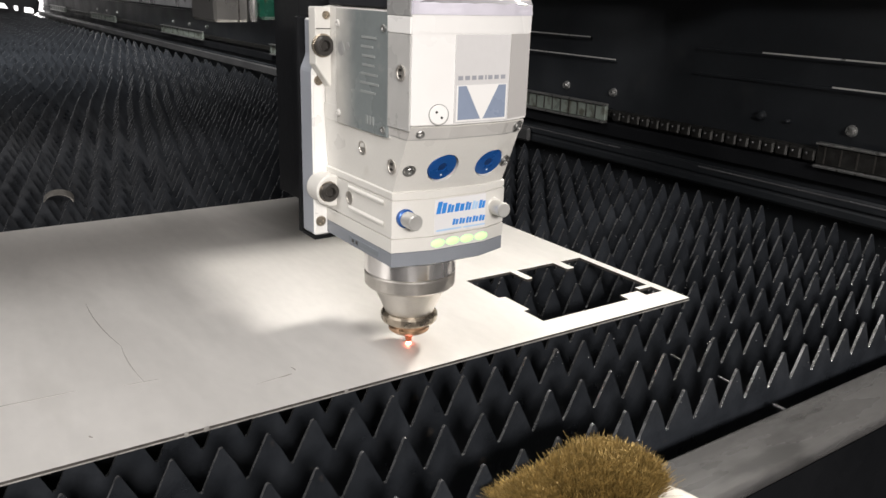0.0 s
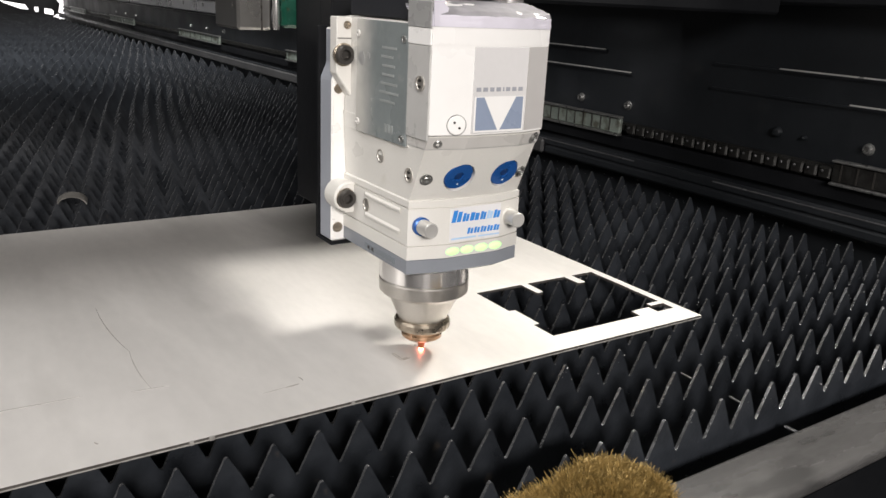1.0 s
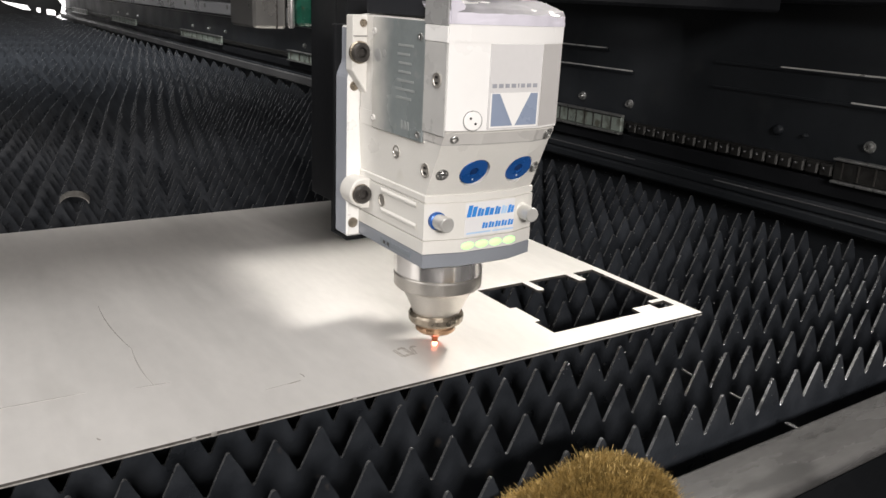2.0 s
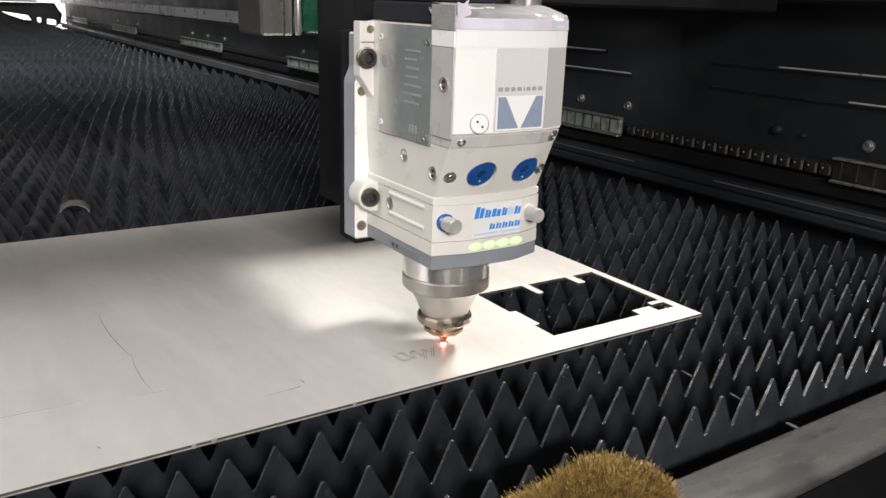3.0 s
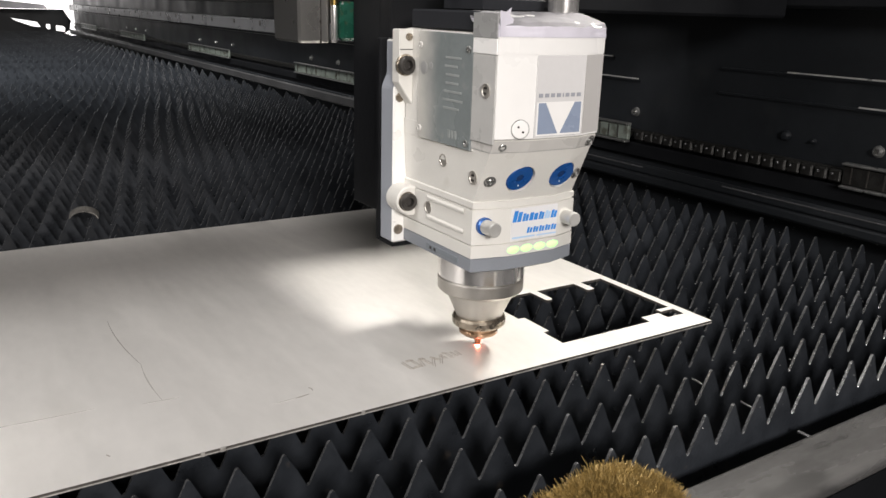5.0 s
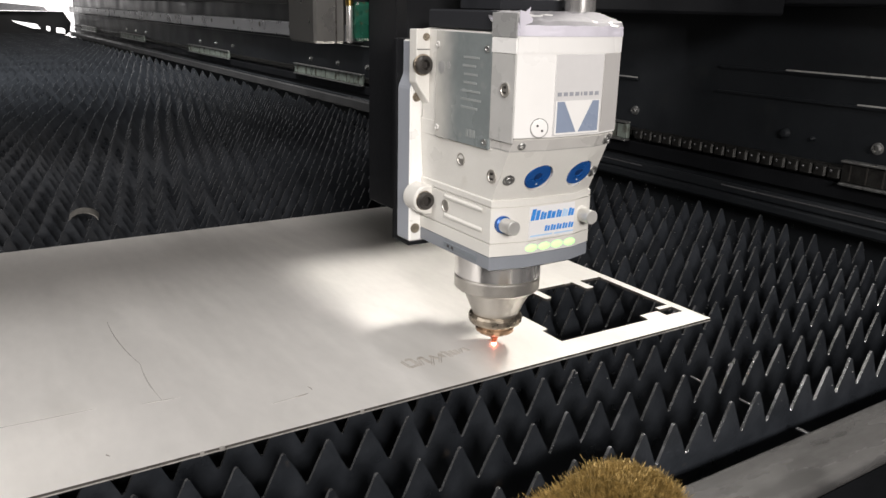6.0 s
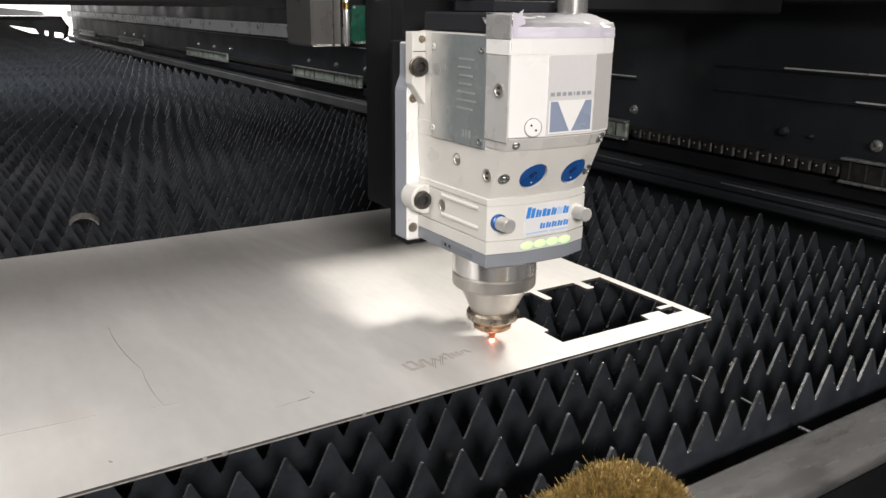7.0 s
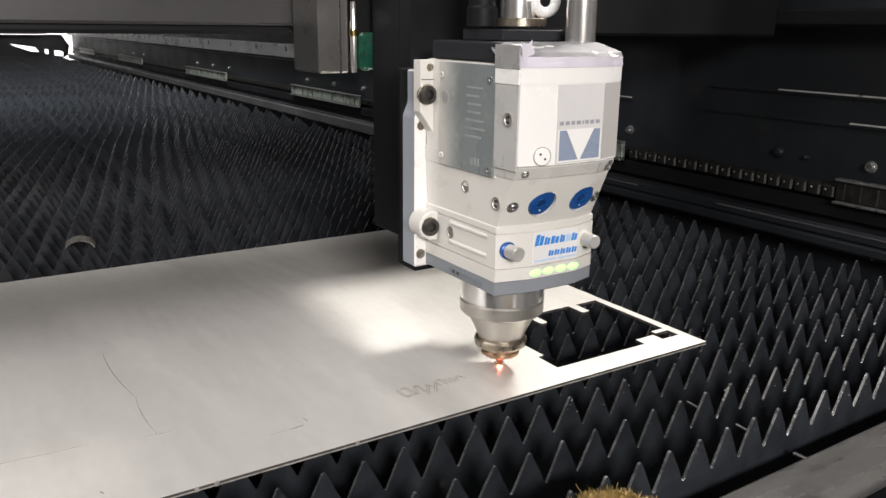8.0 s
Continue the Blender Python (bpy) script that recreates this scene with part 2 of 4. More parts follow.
def loft(rings, bm=None):
    """Closed rings of equal length joined one above another, capped."""
    b = bmesh.new()
    rows = [[b.verts.new(p) for p in ring] for ring in rings]
    k = len(rows[0])
    for r0, r1 in zip(rows, rows[1:]):
        for i in range(k):
            j = (i + 1) % k
            b.faces.new((r0[i], r0[j], r1[j], r1[i]))
    b.faces.new(rows[0][::-1])
    b.faces.new(rows[-1])
    bmesh.ops.recalc_face_normals(b, faces=b.faces[:])
    return merge(bm, b)


def turned(profile, segs=48, matrix=None, bm=None):
    """A lathe-turned body about z from (radius, height) pairs."""
    b = bmesh.new()
    rows = []
    for r, z in profile:
        rows.append([b.verts.new((max(r, 1e-5) * math.cos(2 * math.pi * i / segs), max(r, 1e-5) * math.sin(2 * math.pi * i / segs), z)) for i in range(segs)])
    for r0, r1 in zip(rows, rows[1:]):
        for i in range(segs):
            j = (i + 1) % segs
            b.faces.new((r0[i], r0[j], r1[j], r1[i]))
    b.faces.new(rows[0][::-1])
    b.faces.new(rows[-1])
    bmesh.ops.recalc_face_normals(b, faces=b.faces[:])
    if matrix:
        b.transform(matrix)
    return merge(bm, b)


def socket_screw(r, h, matrix, bm=None):
    """A cap screw with a recessed hexagonal socket, its head along +z of the matrix."""
    s = r * 0.5
    b = turned([(r, 0), (r, h * 0.8), (r * 0.86, h), (s * 1.1, h), (s, h * 0.9), (s * 0.95, h * 0.35)], 18)
    b.transform(matrix)
    return merge(bm, b)


def cut_out(ob, cutters):
    """Cuts solid meshes out of an object for good."""
    for b in cutters:
        tool = part("tool", b, ob.data.materials[0], ob.parent)
        mod = ob.modifiers.new("cut", "BOOLEAN")
        mod.object, mod.solver = tool, "EXACT"
        bpy.context.view_layer.update()
        me = bpy.data.meshes.new_from_object(ob.evaluated_get(bpy.context.evaluated_depsgraph_get()))
        ob.modifiers.clear()
        ob.data = me
        bpy.data.objects.remove(tool)
    ob.data.shade_smooth()
    ob.data.set_sharp_from_angle(angle=radians(20))


def facing(x, y, z, way):
    """A matrix at a place whose +z looks along way."""
    return Matrix.Translation((x, y, z)) @ Vector(way).to_track_quat("Z", "Y").to_matrix().to_4x4()


def empty(name, place=(0, 0, 0)):
    ob = new(name)
    ob.empty_display_size = 0.05
    ob.location = place
    return ob


# ---- hall and machine ----
def hall():
    f = part("floor", box(-6, 4, -5, 12, -0.2, 0), CONCRETE)
    tagged(f, "grey worn concrete workshop floor under the machine", "floor", kind="structure")
    for name, b in (("wall_south", (-6, 4, -5.2, -5, 0, 4.5)), ("wall_north", (-6, 4, 12, 12.2, 0, 4.5)), ("wall_west", (-6.2, -6, -5, 12, 0, 4.5)), ("wall_east", (4, 4.2, -5, 12, 0, 4.5))):
        tagged(part(name, box(*b), HALL), "plain grey workshop wall", "wall", kind="structure")
    tagged(part("ceiling", box(-6, 4, -5, 12, 4.5, 4.7), HALL), "plain grey workshop ceiling", "ceiling", kind="structure")


def side_beam():
    """The machine's long side beam with guide, rack, bolts and ledges."""
    beam = empty("machine_side_beam", (0.56, 3.2, 0.0))
    tagged(beam, "long black machine side beam with guide rail and rack", "machine beam", kind="structure")
    o = Vector((0.56, 3.2, 0.0))

    def add(name, x0, x1, y0, y1, z0, z1, m, bevel=0.002, label=""):
        b = box(x0 - o.x, x1 - o.x, y0 - o.y, y1 - o.y, z0, z1, bevel)
        return part(name, b, m, beam, label)
    add("beam_body", 0.585, 0.80, -1.6, 8.6, 0.0, 1.31, WALLM, 0.004)
    add("lower_ledge", 0.525, 0.584, -1.6, 8.4, 0.885, 0.905, WALLM, 0.005)
    add("ledge_lip", 0.524, 0.532, -1.6, 8.4, 0.9055, 0.924, WALLM, 0.003)
    # highlight along the lip, laid on as thin pale grey strips
    for y0, y1 in ((0.05, 0.42), (0.62, 2.0)):
        add("lip_highlight", 0.5228, 0.5238, y0, y1, 0.9178, 0.9200, BEAMGREY, 0.0, "pale strip for the highlight on the ledge lip")
    add("guide_seat", 0.566, 0.584, -1.6, 8.4, 0.928, 0.956, BLACK, 0.002)
    for y0, y1, z in ((-1.6, 0.221, 1.082), (0.709, 8.4, 1.086), (-1.6, 0.36, 1.127), (0.79, 8.4, 1.128)):
        add("upper_ledge", 0.579, 0.5845, -1.6 if y0 < 0 else y0, 0.5 if y0 < 0 else y1, z - 0.004, z, WALLM, 0.0)
        # highlight on the ledge's upper edge, drawn as a bright steel strip
        add("ledge_highlight", 0.5785, 0.5815, y0 + 0.002, y1 - 0.002, z + 0.0003, z + 0.0026, KNOB, 0.0)
    add("cover_strip", 0.535, 0.584, 2.0, 8.3, 1.098, 1.152, BEAMGREY, 0.004, "scuffed grey metal cover strip")
    add("top_rail", 0.50, 0.584, -1.6, 8.5, 1.235, 1.262, BLACK, 0.004)
    add("lower_pipe", 0.512, 0.5235, 0.9, 8.0, 0.885, 0.918, PIPEM, 0.005)
    # toothed rack
    b = bmesh.new()
    y = -1.6
    while y < 8.2:
        box(0.566 - o.x, 0.580 - o.x, y - o.y, y + 0.007 - o.y, 0.969, 0.980, 0.0, b)
        y += 0.0125
    tagged(part("rack_teeth", b, RACKM, beam, "oily brown toothed rack"), kind="stuff")
    add("rack_bar", 0.571, 0.5845, -1.6, 8.2, 0.966, 0.983, RACKM, 0.001)
    cast = bmesh.new()
    box(-0.0055, 0.0055, -0.0118, 0.0118, -0.0105, 0.0105, 0.003, cast)
    block = bpy.data.meshes.new("rail_block")
    cast.to_mesh(block)
    cast.free()
    block.materials.append(RACKM)
    dot = bpy.data.meshes.new("rail_bolt")
    cast = turned([(0.0026, 0), (0.0026, 0.002), (0.0015, 0.003)], 10, facing(-0.0055, 0.003, 0.003, (-1, 0, 0)))
    cast.to_mesh(dot)
    cast.free()
    dot.materials.append(PIPEM)
    for y in np.arange(0.229, 0.700, 0.0262):
        ob, bolt = new("rail_block", block), new("rail_bolt", dot)
        ob.parent, bolt.parent = beam, ob
        ob.location = (0.5635 - o.x, y - o.y, 0.9715 + 0.004 * (y - 0.229))
        ob["label"] = "oily brown rail block with a small bolt"
    for y0, y1 in ((-0.42, 0.214), (0.703, 1.30), (1.955, 2.556), (3.39, 4.09), (5.16, 5.9), (6.9, 7.6)):
        g = add("guide_block", 0.556, 0.5655, y0, y1, 0.960, 0.992, PALE if y0 > 0 else RACKM, 0.002, "pale green guide cover" if y0 > 0 else "oil-stained dark guide cover")
        add("guide_edge", 0.550, 0.5655, y0, y1, 0.9925, 0.9965, BOLTM, 0.001)
        add("guide_edge", 0.550, 0.5655, y0, y1, 0.955, 0.9595, BOLTM, 0.001)
        k = y0 + 0.03
        while k < y1:
            s = part("joint_mark", box(0.5545 - o.x, 0.5565 - o.x, k - 0.0012 - o.y, k + 0.0012 - o.y, 0.962, 0.990), DARKBOLT, g)
            k += 0.028 if y0 < 1 else 0.09
    for y in (-0.07, 0.176, 0.712, 0.86, 1.14, 1.72, 1.97, 2.206, 2.452, 3.40, 3.666, 3.945, 5.2, 5.5, 5.8):
        m = facing(0.585 - o.x, y - o.y, 1.018, (-1, 0, 0))
        b = socket_screw(0.0072, 0.009, m)
        turned([(0.0098, 0), (0.0098, 0.0015), (0.009, 0.002)], 20, m, b)
        part("bolt", b, BOLTM, beam, "zinc cap screw", smooth=40)
    for y, z, r in ((0.345, 1.02, 0.009), (0.29, 1.018, 0.004)):
        part("plug", turned([(r, 0), (r, 0.004), (r * 0.7, 0.009), (r * 0.3, 0.010)], 20, facing(0.585 - o.x, y - o.y, z, (-1, 0, 0))), WALLM, beam, smooth=40)
    for y in np.arange(2.2, 8.0, 0.34):
        part("hole_plug", turned([(0.010, 0), (0.010, 0.001), (0.008, 0.002)], 16, facing(0.535 - o.x, y - o.y, 1.135, (-1, 0, 0))), DARKBOLT, beam)


# openings to the bright hall at the machine's far end, and a reflection, as outlines across and up
FAR_LIGHTS = [
    [(-0.60, 1.21), (-0.02, 1.173), (0.328, 1.143), (0.362, 1.103), (0.493, 1.100), (0.526, 1.038), (0.552, 1.0), (0.576, 1.0), (0.576, 1.50), (-0.60, 1.50)],
    [(-0.60, 1.106), (-0.60, 1.101), (0.347, 1.100), (0.36, 1.1025)],
    [(0.04, 1.016), (0.248, 0.985), (0.275, 0.941), (0.209, 0.946), (0.08, 0.992)],
    [(0.332, 0.967), (0.358, 0.965), (0.356, 0.925), (0.340, 0.921), (0.328, 0.935)],
    [(0.415, 0.955), (0.470, 0.950), (0.486, 0.935), (0.481, 0.900), (0.413, 0.908)],
    # bright foot: the reflection on the rail, drawn as a glowing shape
    [(0.552, 0.9995), (0.576, 0.9995), (0.576, 0.865), (0.507, 0.861), (0.484, 0.882), (0.532, 0.913)],
]


def far_end():
    b = empty("far_end_frame", (0, 8.6, 0))
    tagged(b, "dark end frame of the machine with a gap to daylight", "machine frame", kind="structure")
    part("end_panel", box(-2.2, 0.8, 0.0, 0.08, 0.0, 1.9), WALLM, b)
    part("end_rail", box(-2.2, 0.40, -0.43, 0.0, 1.098, 1.26, 0.006), BEAMGREY, b, "dull grey end rail")
    upright = Matrix.Rotation(radians(90), 4, "X")
    for outline in FAR_LIGHTS:
        part("far_glare", prism(outline, 0.44, 0.50, 0.002, upright), DAYLIGHT, b, "glaring strip of light")


def end_frame():
    f = empty("table_end_frame", (-0.5, -0.2, 0.0))
    tagged(f, "dusty dark grey steel table frame with rounded edge", "table frame", kind="structure")
    f.rotation_euler = (0, 0, radians(SKEW))
    o = (-0.5, -0.2)
    b = box(-1.9 - o[0], 0.580 - o[0], -0.231 - o[1], -0.1720 - o[1], 0.846, 0.86, 0.005, segs=3)
    part("end_beam", b, FRAME, f, smooth=40)
    part("skirt", box(-1.9 - o[0], 0.580 - o[0], -0.229 - o[1], -0.174 - o[1], 0.0, 0.8455), BLACK, f)
    t = box(-0.0565 - o[0], -0.0530 - o[0], -0.1715 - o[1], -0.1585 - o[1], 0.8535, 0.8560, 0.0006)
    part("slat_tab", t, BEAD, f, "small bent steel tab")


def left_beam():
    f = part("machine_far_beam", box(-2.3, -1.95, -0.25, 8.6, 0.0, 1.0, 0.01), WALLM)
    tagged(f, "dark machine beam along the table", "machine beam", kind="structure")
    # the pan's pale colour stands in for haze over the slat gaps
    p = part("table_pan", box(-1.95, 0.584, -0.169, 8.6, 0.60, 0.64), CONCRETE)
    tagged(p, "scrap pan under the slats, pale grey to lift the dark gaps", "scrap pan", kind="structure")
    for x in (-1.5, -0.55, 0.42):
        g = part("slat_support", box(x, x + 0.02, -0.165, 8.5, 0.6405, 0.7615), BLACK)
        tagged(g, "black steel bar carrying the slats", "support bar", kind="structure")


hall()
side_beam()
far_end()
end_frame()
left_beam()


# ---- slats ----
PITCH = 0.036


def slat_mesh(x0, x1, thick, seed):
    """A saw-toothed strip of plate: two faces, toothed edge and ends; teeth a little uneven."""
    rng = random.Random(seed)
    top = []
    n = int((x1 - x0) / PITCH)
    for i in range(n):
        c = x0 + i * PITCH
        dz = rng.uniform(-0.0012, 0.0008)
        w = rng.uniform(-0.0002, 0.0003)
        lean = rng.uniform(-0.0007, 0.0007)
        low = -0.0325 + rng.uniform(-0.001, 0.001)
        left = [(-PITCH / 2 + 0.0009, low), (-PITCH / 2 + 0.0014, low + 0.0003), (-0.0092, -0.0165), (-0.0029 - w, -0.0038 + dz), (-0.0017 - w, -0.0010 + dz), (-0.0006 - w, dz)]
        top += [(c + x + (lean if z > -0.01 else 0), z) for x, z in left] + [(c - x + (lean if z > -0.01 else 0), z) for x, z in left[::-1]]
    made = []
    for name, m in (("slat", SLAT), ("sawn_edge", BEAD)):
        b = bmesh.new()
        u0, u1 = ([b.verts.new((x, y, z)) for x, z in top] for y in (-thick / 2, thick / 2))
        if name == "slat":
            l0, l1 = ([b.verts.new((x, y, -0.135)) for x, z in top] for y in (-thick / 2, thick / 2))
            b.faces.new((l0[0], u0[0], u1[0], l1[0]))
            b.faces.new((l0[-1], l1[-1], u1[-1], u0[-1]))
        for i in range(len(top) - 1):
            if name == "slat":
                b.faces.new((l0[i], l0[i + 1], u0[i + 1], u0[i]))
                b.faces.new((l1[i + 1], l1[i], u1[i], u1[i + 1]))
            else:
                b.faces.new((u0[i], u0[i + 1], u1[i + 1], u1[i]))
        me = bpy.data.meshes.new(name)
        b.normal_update()
        b.to_mesh(me)
        b.free()
        me.materials.append(m)
        made.append(me)
    return made


def slats():
    meshes = [slat_mesh(-1.872, 0.5, 0.0027, s) for s in range(5)]
    rng = random.Random(4)
    y, i = 0.162, 2
    places = [(-0.1376, 0.0063), (-0.0790, 0.0130), (-0.0186, 0.0015), (0.0389, 0.0217), (0.1022, 0.0330)]
    while y < 8.4:
        places.append((y + rng.uniform(-0.0015, 0.0015), (0.0005 + 0.0139 * (i + 1) + (0.009 if y > 2.05 else 0) + rng.uniform(-0.0014, 0.0014) * (1 if y < 2.05 else 3.5)) % PITCH))
        i += 1
        y += 0.0605
    for i, (y, phase) in enumerate(places):
        ob = new("slat", meshes[i % 5][0])
        edge = new("sawn_edge", meshes[i % 5][1])
        edge.parent = ob
        edge["label"] = "bare steel sawn edge"
        ob.location = (phase, y, SHEET - 0.0031)
        ob.rotation_euler = (radians(rng.uniform(-1.2, 1.2)) if y > 0.7 else 0, 0, radians(SKEW))
        tagged(ob, "dark saw-toothed steel support slat across the table", "support slat", "slats of the cutting table")



def spatter():
    """Tiny bright beads of metal stuck near the tooth tips."""
    rng = random.Random(21)
    b = bmesh.new()
    rows = [-0.1376, -0.0790, -0.0186, 0.0389, 0.1022] + [0.162 + 0.0605 * i for i in range(14)]
    for i in range(420):
        y = rng.choice(rows)
        x = rng.uniform(-0.25, 0.5) if y < 0.2 else rng.uniform(0.02, 0.5)
        z = -0.0031 - abs(rng.gauss(0, 0.012))
        tooth = round(x / PITCH) * PITCH + 0.003
        half = 0.0165 * min(1, -z / 0.0315)
        x = tooth + rng.uniform(-half, half)
        y += x * math.tan(radians(SKEW))
        bmesh.ops.create_icosphere(b, subdivisions=1, radius=rng.uniform(0.0004, 0.0009), matrix=Matrix.Translation((x, y - 0.0018, SHEET + z)))
    ob = part("metal_spatter", b, BOLTM, smooth=60)
    tagged(ob, "tiny bright metal beads stuck on the slat teeth", "metal spatter", kind="stuff")


slats()
spatter()


# ---- sheet ----
def sheet():
    outer = [(-1.62, 0.0), (0.0, 0.0), (0.0, 0.611), (-1.62, 0.611)]
    hole = [(-0.186, 0.030), (-0.064, 0.030), (-0.063, 0.044), (-0.036, 0.044), (-0.036, 0.030), (-0.011, 0.030), (-0.011, 0.046),
            (-0.030, 0.046), (-0.030, 0.053), (-0.011, 0.053), (-0.011, 0.165), (-0.043, 0.165), (-0.043, 0.141), (-0.045, 0.139), (-0.053, 0.139),
            (-0.055, 0.141), (-0.055, 0.165), (-0.112, 0.165), (-0.112, 0.137), (-0.114, 0.134), (-0.120, 0.134), (-0.122, 0.137), (-0.122, 0.165),
            (-0.186, 0.165), (-0.186, 0.104), (-0.178, 0.103), (-0.178, 0.062), (-0.186, 0.061)]
    b = bmesh.new()
    for ring in (outer, hole):
        vs = [b.verts.new((x, y, -0.003)) for x, y in ring]
        for i in range(len(vs)):
            b.edges.new((vs[i], vs[(i + 1) % len(vs)]))
    bmesh.ops.triangle_fill(b, use_beauty=True, use_dissolve=False, edges=b.edges[:])
    ext = bmesh.ops.extrude_face_region(b, geom=b.faces[:])
    for v in ext["geom"]:
        if isinstance(v, bmesh.types.BMVert):
            v.co.z = 0.0
    bmesh.ops.recalc_face_normals(b, faces=b.faces[:])
    b.normal_update()
    for f in b.faces:
        f.material_index = 0 if f.normal.z > 0.5 else 1
    ob = part("metal_sheet", b, (SHEETM, CUT))
    ob.location = (0, 0, SHEET)
    tagged(ob, "bright matt metal sheet with a rectangular cut-out on the slats", "metal sheet")

    part("cut_lip", box(-1.6195, -0.0005, -0.0005, 0.0002, -0.0031, -0.0021, 0.0001), LIP, ob, "bright lower lip of the cut edge")

    def streak(points, width, m, name="scratch"):
        s = bmesh.new()
        row = []
        for i, (x, y) in enumerate(points):
            w = width * (0.35 + 0.65 * math.sin(math.pi * (i + 0.5) / len(points)))
            a, c = points[max(i - 1, 0)], points[min(i + 1, len(points) - 1)]
            d = Vector((c[1] - a[1], a[0] - c[0])).normalized() * w / 2
            row.append([s.verts.new((x + d.x, y + d.y, z)) for z in (-0.0002, 0.00012)] + [s.verts.new((x - d.x, y - d.y, z)) for z in (0.00012, -0.0002)])
        for r0, r1 in zip(row, row[1:]):
            for i in range(4):
                s.faces.new((r0[i], r0[(i + 1) % 4], r1[(i + 1) % 4], r1[i]))
        bmesh.ops.recalc_face_normals(s, faces=s.faces[:])
        part(name, s, m, ob)

    def bow(a, c, sag, n=14):
        a, c = Vector(a), Vector(c)
        side = Vector((c.y - a.y, a.x - c.x))
        return [tuple(a.lerp(c, i / (n - 1)) + side * sag * 4 * (i / (n - 1)) * (1 - i / (n - 1))) for i in range(n)]
    streak(bow((-0.5674, 0.2985), (-0.5610, 0.1772), 0.03), 0.0009, SCRATCH)
    streak(bow((-0.5610, 0.1772), (-0.5614, 0.097), 0.03), 0.0012, FAINT)
    streak(bow((-0.484, 0.046), (-0.462, 0.048), 0.0), 0.0011, FAINT)
    streak(bow((-0.464, 0.0475), (-0.451, 0.049), 0.02), 0.0016, SCRATCH)
    streak(bow((-0.446, 0.053), (-0.447, 0.061), 0.1), 0.0012, SCRATCH)
    streak(bow((-0.690, 0.112), (-0.612, 0.108), 0.01), 0.0014, FAINT)
    streak(bow((-0.577, 0.098), (-0.548, 0.095), 0.0), 0.0012, FAINT)
    streak(bow((-0.617, 0.031), (-0.615, 0.027), 0.1, 5), 0.0014, SCRATCH)
    for x, w in ((-0.4245, 0.003), (-0.541, 0.004), (-0.556, 0.003)):
        part("edge_burr", box(x - w / 2, x + w / 2, -0.0011, 0.0006, -0.0032, 0.0003, 0.0003), LIP, ob)


sheet()


# ---- cutting head ----
def head():
    """Origin: the nozzle's axis at the sheet's face. The head's front looks along -y."""
    h = empty("laser_cutting_head", (-0.285, 0.064, SHEET))
    tagged(h, "white laser cutting head with blue caps and steel nozzle", "laser head")
    back = 0.045

    def ring(z, k, out=0.0, inset=0.0, back=back):
        """The body's outline: k from 0 (lower body) to 1 (jutting cover); out: proud of it."""
        left, right = -0.0585 - 0.0030 * k - out + inset, 0.0475 - 0.0055 * k + out - inset
        corner, front = -0.0670 - 0.0300 * k - out + inset, -0.0745 - 0.0295 * k - out + inset
        return [(left, back - inset, z), (left, corner, z), (-0.0270 - 0.0040 * k, front, z), (0.0235 - 0.0045 * k, front, z), (right, corner, z), (right, back - inset, z)]

    def slope(k, out=0.0, back=-0.050):
        return ring(0.1665 + 0.0550 * k, k, out, 0.0, back)
    # grey foot band
    part("foot_band", loft([ring(0.1035, 0, 0.0, 0.003), ring(0.1060, 0, 0.0015), ring(0.1168, 0, 0.0015), ring(0.1175, 0, 0.0005)]), BANDM, h, "slate grey foot band", smooth=30)
    g = part("side_groove", box(-0.0610, -0.0598, -0.050, 0.002, 0.1088, 0.1142, 0.0004), PANELM2, h)
    for y in (-0.013, -0.006):
        part("mark", box(-0.0614, -0.0608, y - 0.0015, y + 0.0015, 0.1102, 0.1128), DARKBOLT, g)
    # lower body and slanted face
    body = part("lower_body", loft([ring(0.1175, 0), ring(0.1610, 0), ring(0.1665, 0), slope(0.80, 0, back), slope(1.0, 0, back)]), PAINT, h, smooth=20)
    part("front_strip", loft([ring(0.1178, 0, 0.0018), ring(0.1288, 0, 0.0018)]), PAINT, h)
    part("front_panel", loft([ring(0.1298, 0, 0.0016), ring(0.1598, 0, 0.0016)]), PAINT, h, smooth=20)
    part("front_ledge", loft([ring(0.1610, 0, 0.0014), ring(0.1658, 0, 0.0014), ring(0.1666, 0, 0.0004)]), PAINT, h, smooth=20)
    part("slant_seam", loft([slope(0.800, 0.0003), slope(0.812, 0.0003)]), TAPEGREY, h)
    for z in (0.1560, 0.1385):
        s = loft([[(-0.0600, 0.004, z - 0.0022), (-0.0600, -0.056, z - 0.0022), (-0.0600, -0.056, z + 0.0022), (-0.0600, 0.004, z + 0.0022)],
                  [(-0.0618, 0.001, z - 0.0008), (-0.0618, -0.058, z - 0.0008), (-0.0618, -0.058, z + 0.0008), (-0.0618, 0.001, z + 0.0008)]])
        part("side_rib", s, PAINT, h)
    # cover with facets, and the tape over it
    part("upper_cover", loft([ring(0.2217, 1, 0, 0.0004, -0.066), ring(0.2226, 1, 0.0008, 0, -0.066), ring(0.3072, 1, 0.0008, 0, -0.066), ring(0.3100, 0.92, 0, 0.001, -0.056), ring(0.3150, 0.36, 0, 0.004, -0.040), ring(0.3165, 0.08, 0, 0.008, -0.036)]), COVER, h, "white cover with bevelled corners", smooth=18)
    part("cover_face", box(-0.0305, 0.0186, -0.1056, -0.1046, 0.2235, 0.2862, 0.0002), COVERGREY, h, "greyish printed front face")
